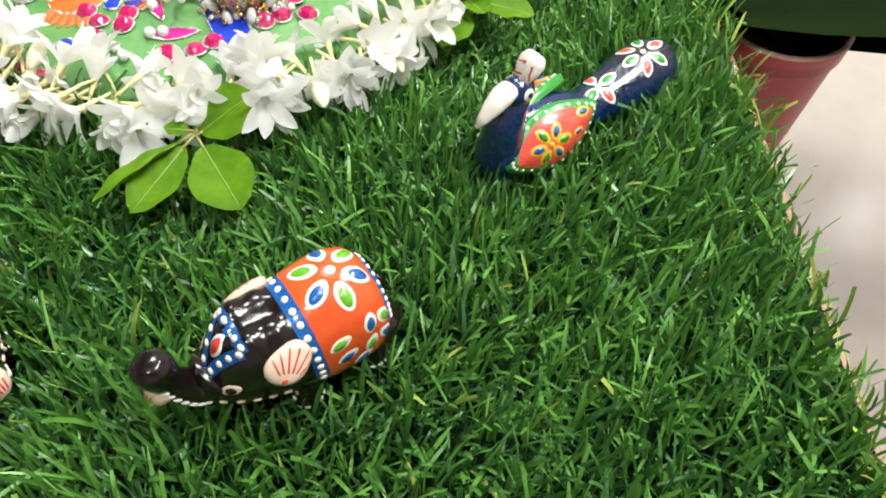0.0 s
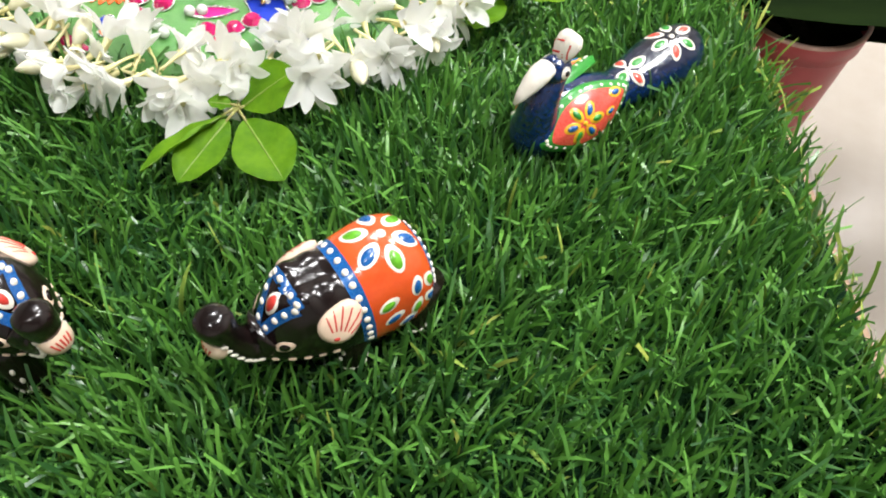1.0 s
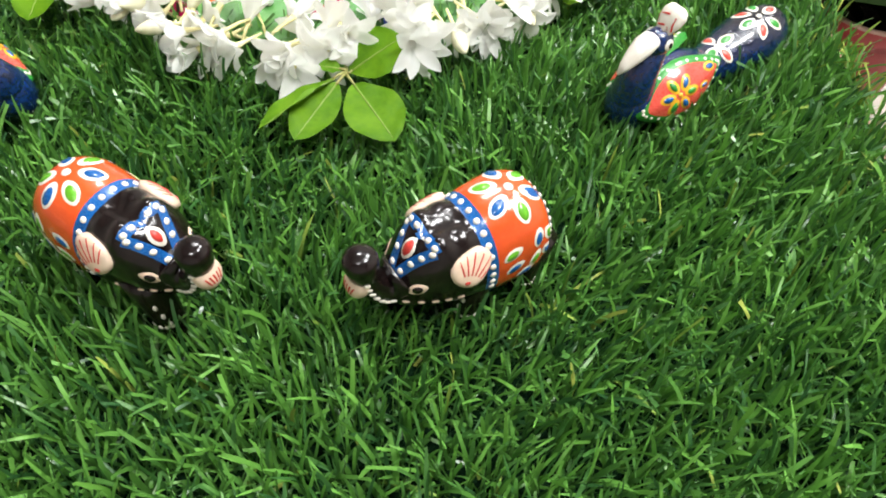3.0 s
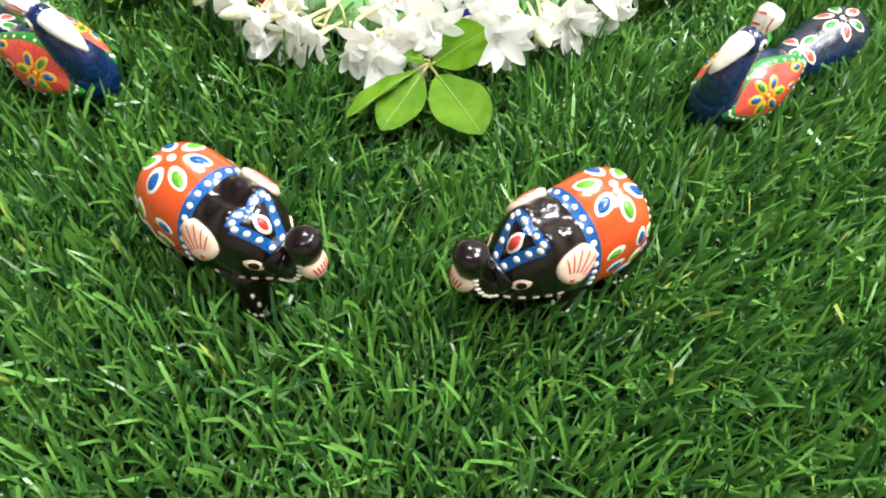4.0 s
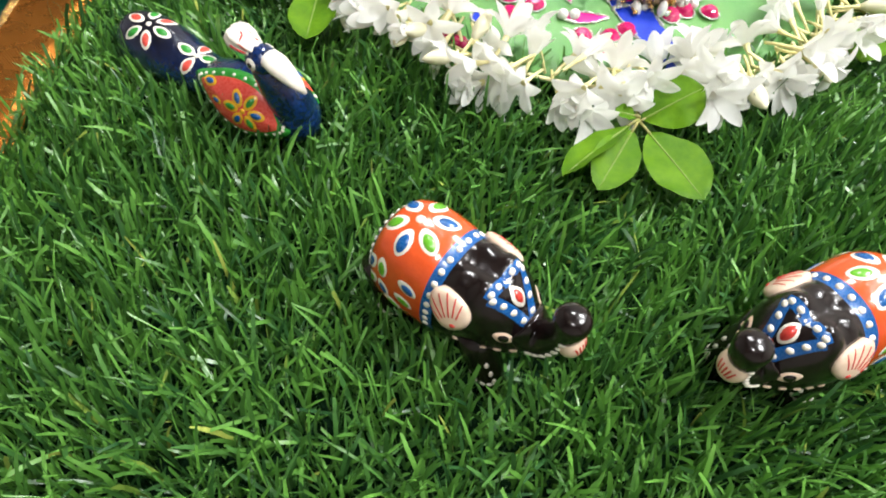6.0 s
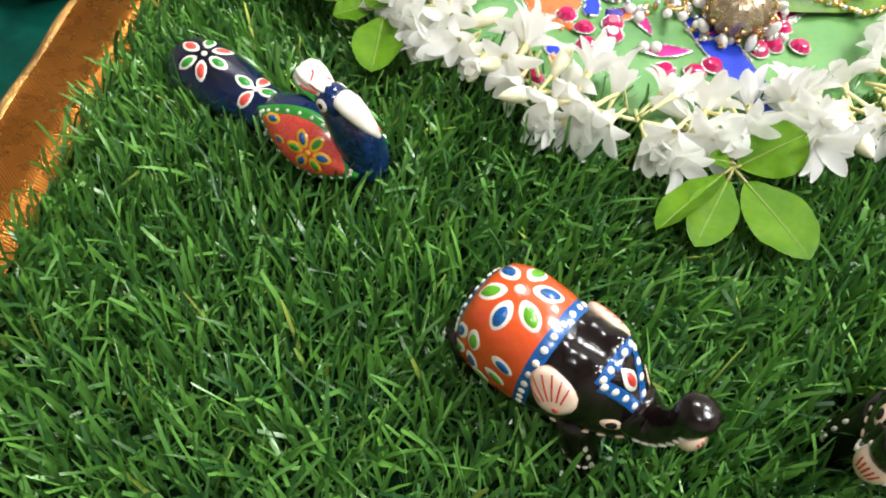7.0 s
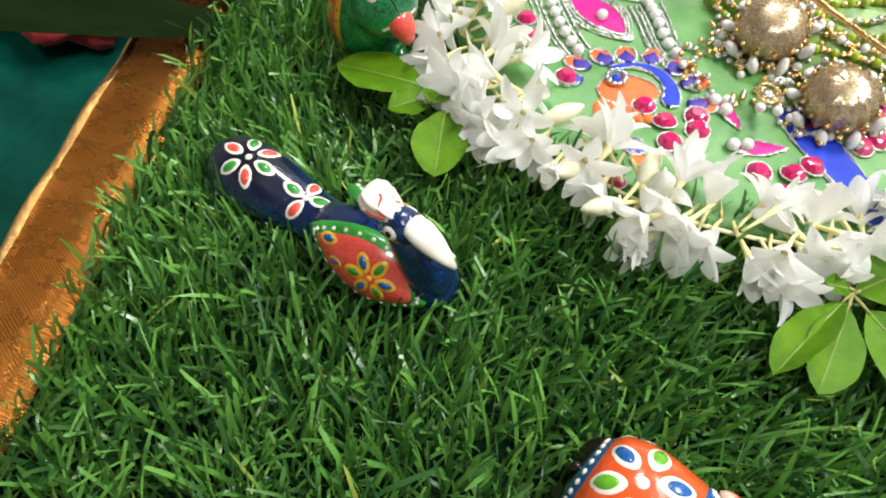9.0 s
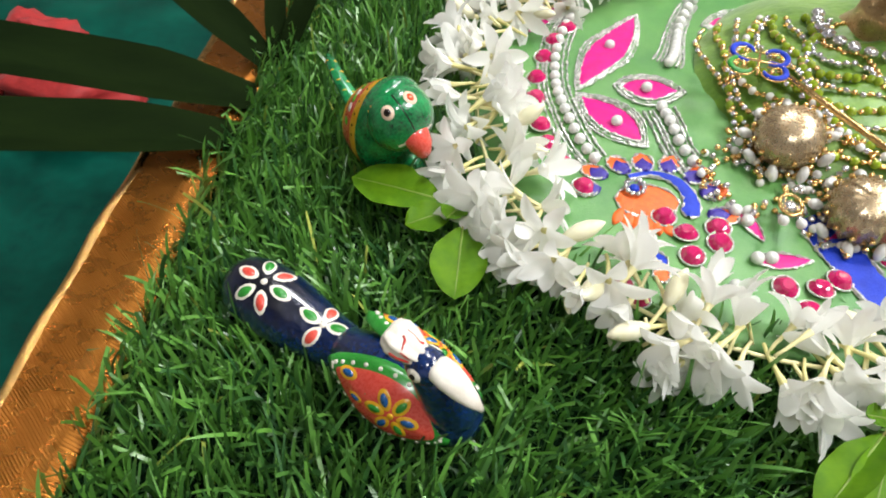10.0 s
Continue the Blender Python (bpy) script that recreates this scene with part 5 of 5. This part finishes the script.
def potted_plant(label, x, y, top, r, height, leaves, seed):
    p = thing("potted_plant", label, "plant", "potted plants", at=pose(x, y, FLOOR_Z))
    foot = top - height - FLOOR_Z
    rings = []
    for rr, z in ((r * 0.60, 0), (r * 0.64, 0.002), (r * 0.94, height - 0.02), (r * 0.945, height - 0.0185), (r * 0.985, height - 0.018), (r, height - 0.002), (r * 0.985, height), (r * 0.93, height), (r * 0.91, height - 0.025)):
        rings.append([(rr * math.cos(t), rr * math.sin(t), foot + z) for t in (2 * math.pi * j / 48 for j in range(48))])
    # the lip has a paler colour than the pot
    part("pot", loft("pot", rings, ["pot", "pot_rim"], lambda i, j: 1 if i in (5, 6) else 0), p, "maroon plastic pot with a pale rim")
    bm = bmesh.new()
    bmesh.ops.create_circle(bm, cap_ends=True, radius=r * 0.915, segments=40, matrix=Matrix.Translation((0, 0, foot + height - 0.022)))
    part("soil", bm_mesh("soil", bm, ["soil"]), p)
    if foot > 0.01:
        part("stand", tube("stand", [(0, 0, 0), (0, 0, 0.01), (0, 0, foot * 0.5), (0, 0, foot)], [r * 0.75, r * 0.75, r * 0.7, r * 0.7], "foot", 32), p, "plain brown stand under the pot")
    for i, (deg, ln, wd, rise, droop) in enumerate(leaves):
        part("leaf", strap_leaf(ln, wd, math.radians(rise), droop, seed + i), p, at=pose(0.012 * math.cos(math.radians(deg)), 0.012 * math.sin(math.radians(deg)), foot + height - 0.02, 0, 0, deg))
    return p


def surroundings():
    plant = potted_plant("maroon pot of dark green strap leaves beside the table", 0.233, 0.484, -0.030, 0.050, 0.26,
                 [(-10, 0.34, 0.026, 12, 0.16), (2, 0.36, 0.028, 20, 0.2), (16, 0.34, 0.026, 28, 0.2), (45, 0.32, 0.024, 40, 0.2), (90, 0.30, 0.022, 50, 0.2), (140, 0.22, 0.020, 62, 0.1), (200, 0.09, 0.018, 50, 0.1), (100, 0.10, 0.02, 40, 0.2)], 3)
    fan = thing("leaf_fan", "fan of long dark green strap leaves tucked under the turf edge", "leaves", at=pose(-0.522, 0.415, -0.004))
    for i, (dx, dy, deg, ln, wd, rise, droop) in enumerate(((-0.004, 0.026, 199, 0.34, 0.0260, 17, 0.02), (0.004, -0.014, 211, 0.34, 0.0240, 17, 0.02), (-0.006, 0.060, 158, 0.26, 0.0150, 24, 0.1),
                                                            (-0.004, 0.062, 108, 0.18, 0.0070, 34, 0.2), (0.000, 0.060, 78, 0.18, 0.0080, 40, 0.2))):
        part("leaf", strap_leaf(ln, wd, math.radians(rise), droop, 9 + i), fan, at=pose(dx, dy, 0.001 * i, 0, 0, deg))
    cloth = thing("red_cloth", "crumpled coral red cloth lying on the green satin", "cloth", at=pose(-0.990, 0.665, -0.235) @ Matrix.Scale(1.35, 4))
    for k in range(3):
        verts, faces = [], []
        for i in range(17):
            for j in range(24):
                a, b = math.pi * i / 16, 2 * math.pi * j / 24
                r = 0.055 * (1 + 0.16 * math.sin(5 * b + 2 * k + 3 * a) + 0.10 * math.sin(9 * a + b))
                verts.append((r * math.sin(a) * math.cos(b) * 1.1 + 0.06 * (k - 1), r * math.sin(a) * math.sin(b) * 0.8 + 0.03 * (k % 2), 0.6 * r * math.cos(a)))
        for i in range(16):
            for j in range(24):
                faces.append((i * 24 + j, i * 24 + (j + 1) % 24, (i + 1) * 24 + (j + 1) % 24, (i + 1) * 24 + j))
        part("fold", mesh_from("fold", verts, faces, ["pink_cloth"]), cloth)
    for lx, ly, deg, wd in ((-0.075, -0.022, -7, 0.032), (-0.060, 0.020, 3, 0.030)):
        part("leaf", strap_leaf(0.42, wd, math.radians(7), 0.03, 31), plant, at=pose(lx, ly, 0.275, 0, 0, deg))
    b = thing("black_bowl", "small black bowl with a steel rim standing on the turf", "bowl", at=pose(-0.405, 0.625, 0.004))
    rings = [[(r * math.cos(t), r * math.sin(t), z) for t in (2 * math.pi * j / 40 for j in range(40))] for r, z in ((0.02, -0.008), (0.024, -0.006), (0.040, 0.012), (0.044, 0.022), (0.042, 0.022), (0.037, 0.012), (0.02, -0.001))]
    part("bowl", loft("bowl", rings, ["black_metal"]), b)
    part("rim", tube("rim", [(0.0435 * math.cos(t), 0.0435 * math.sin(t), 0.0225) for t in np.linspace(0, 2 * math.pi, 41)], 0.0012, "steel", 6), b)
    rnd = random.Random(5)
    for i, (x, y, s) in enumerate(((0.32, 0.30, 1.0), (0.27, 0.24, 0.7), (0.36, 0.42, 0.6))):
        thing("grass_fibre", "loose dry fibre lying on the floor", "debris", "loose fibres", at=pose(x, y, FLOOR_Z + 0.0015, 0, 0, rnd.uniform(0, 360)),
              data=tube("grass_fibre", [(-0.012 * s, 0, 0), (0, 0.003, 0.001), (0.012 * s, -0.001, 0)], 0.0012, "debris", 6))


room()
table()
green_cloth()
turf()
dress()
idol()
jewellery()
garland()
sprig("sprig of five fresh green leaves tucked under the garland", (-0.1470, 0.2830, 0.0160), (-0.150, 0.302, 0.016),
      [(30, 0.038, 0.0175, 30, 12, 0.10, 0.1, 0.003), (-52, 0.052, 0.0175, 3, 5, 0.10, 0.06, 0.010), (-107, 0.049, 0.0130, 2, -8, 0.15, 0.06, 0.010), (-126, 0.057, 0.0110, 4, 30, 0.30, 0.06, 0.009), (-170, 0.014, 0.0060, 20, 0, 0.2, 0.1, 0.002)])
sprig("sprig of four green leaves lying on the turf beside the parrot", (-0.3610, 0.3600, 0.0195), (-0.345, 0.374, 0.018),
      [(176, 0.054, 0.0165, 4, 0, 0.12, 0.06, 0.014), (-142, 0.028, 0.0115, 3, 0, 0.12, 0.06, 0.008), (-82, 0.047, 0.0150, 3, 0, 0.12, 0.08, 0.017), (-110, 0.016, 0.0080, 20, 0, 0.2, 0.1, 0.004)])
sprig("sprig of green leaves tucked under the far side of the garland", (-0.0060, 0.4140, 0.0185), (-0.018, 0.420, 0.018),
      [(-102, 0.040, 0.0150, 5, 0, 0.15, 0.06, 0.010), (-18, 0.040, 0.0120, 6, 0, 0.2, 0.08, 0.008), (-60, 0.024, 0.0090, 20, 0, 0.2, 0.1, 0.006)])
elephant(pose(*STANDS[0][:2], 0, 0, 0, STANDS[0][2]), "black elephant with orange flowered blanket and red forehead drop, painted wood", -0.0050, (0.0047, 0.0027))
elephant(pose(*STANDS[1][:2], 0, 0, 0, STANDS[1][2]), "black elephant with orange flowered blanket and white forehead drop, painted wood", -0.003)
peacock(pose(*STANDS[2][:2], 0, 0, 0, STANDS[2][2]), "navy glitter peacock with red and green wings, painted wood", 0.004)
peacock(pose(*STANDS[3][:2], 0.002, 4, 0, STANDS[3][2]), "navy glitter peacock with red and green wings, beside the gold ribbon", 0.003, -0.003, (-0.0175, 0.0070))
parrot(pose(-0.4165, 0.398, 0.008, 0, 0, -32) @ Matrix.Scale(0.82, 4))
surroundings()
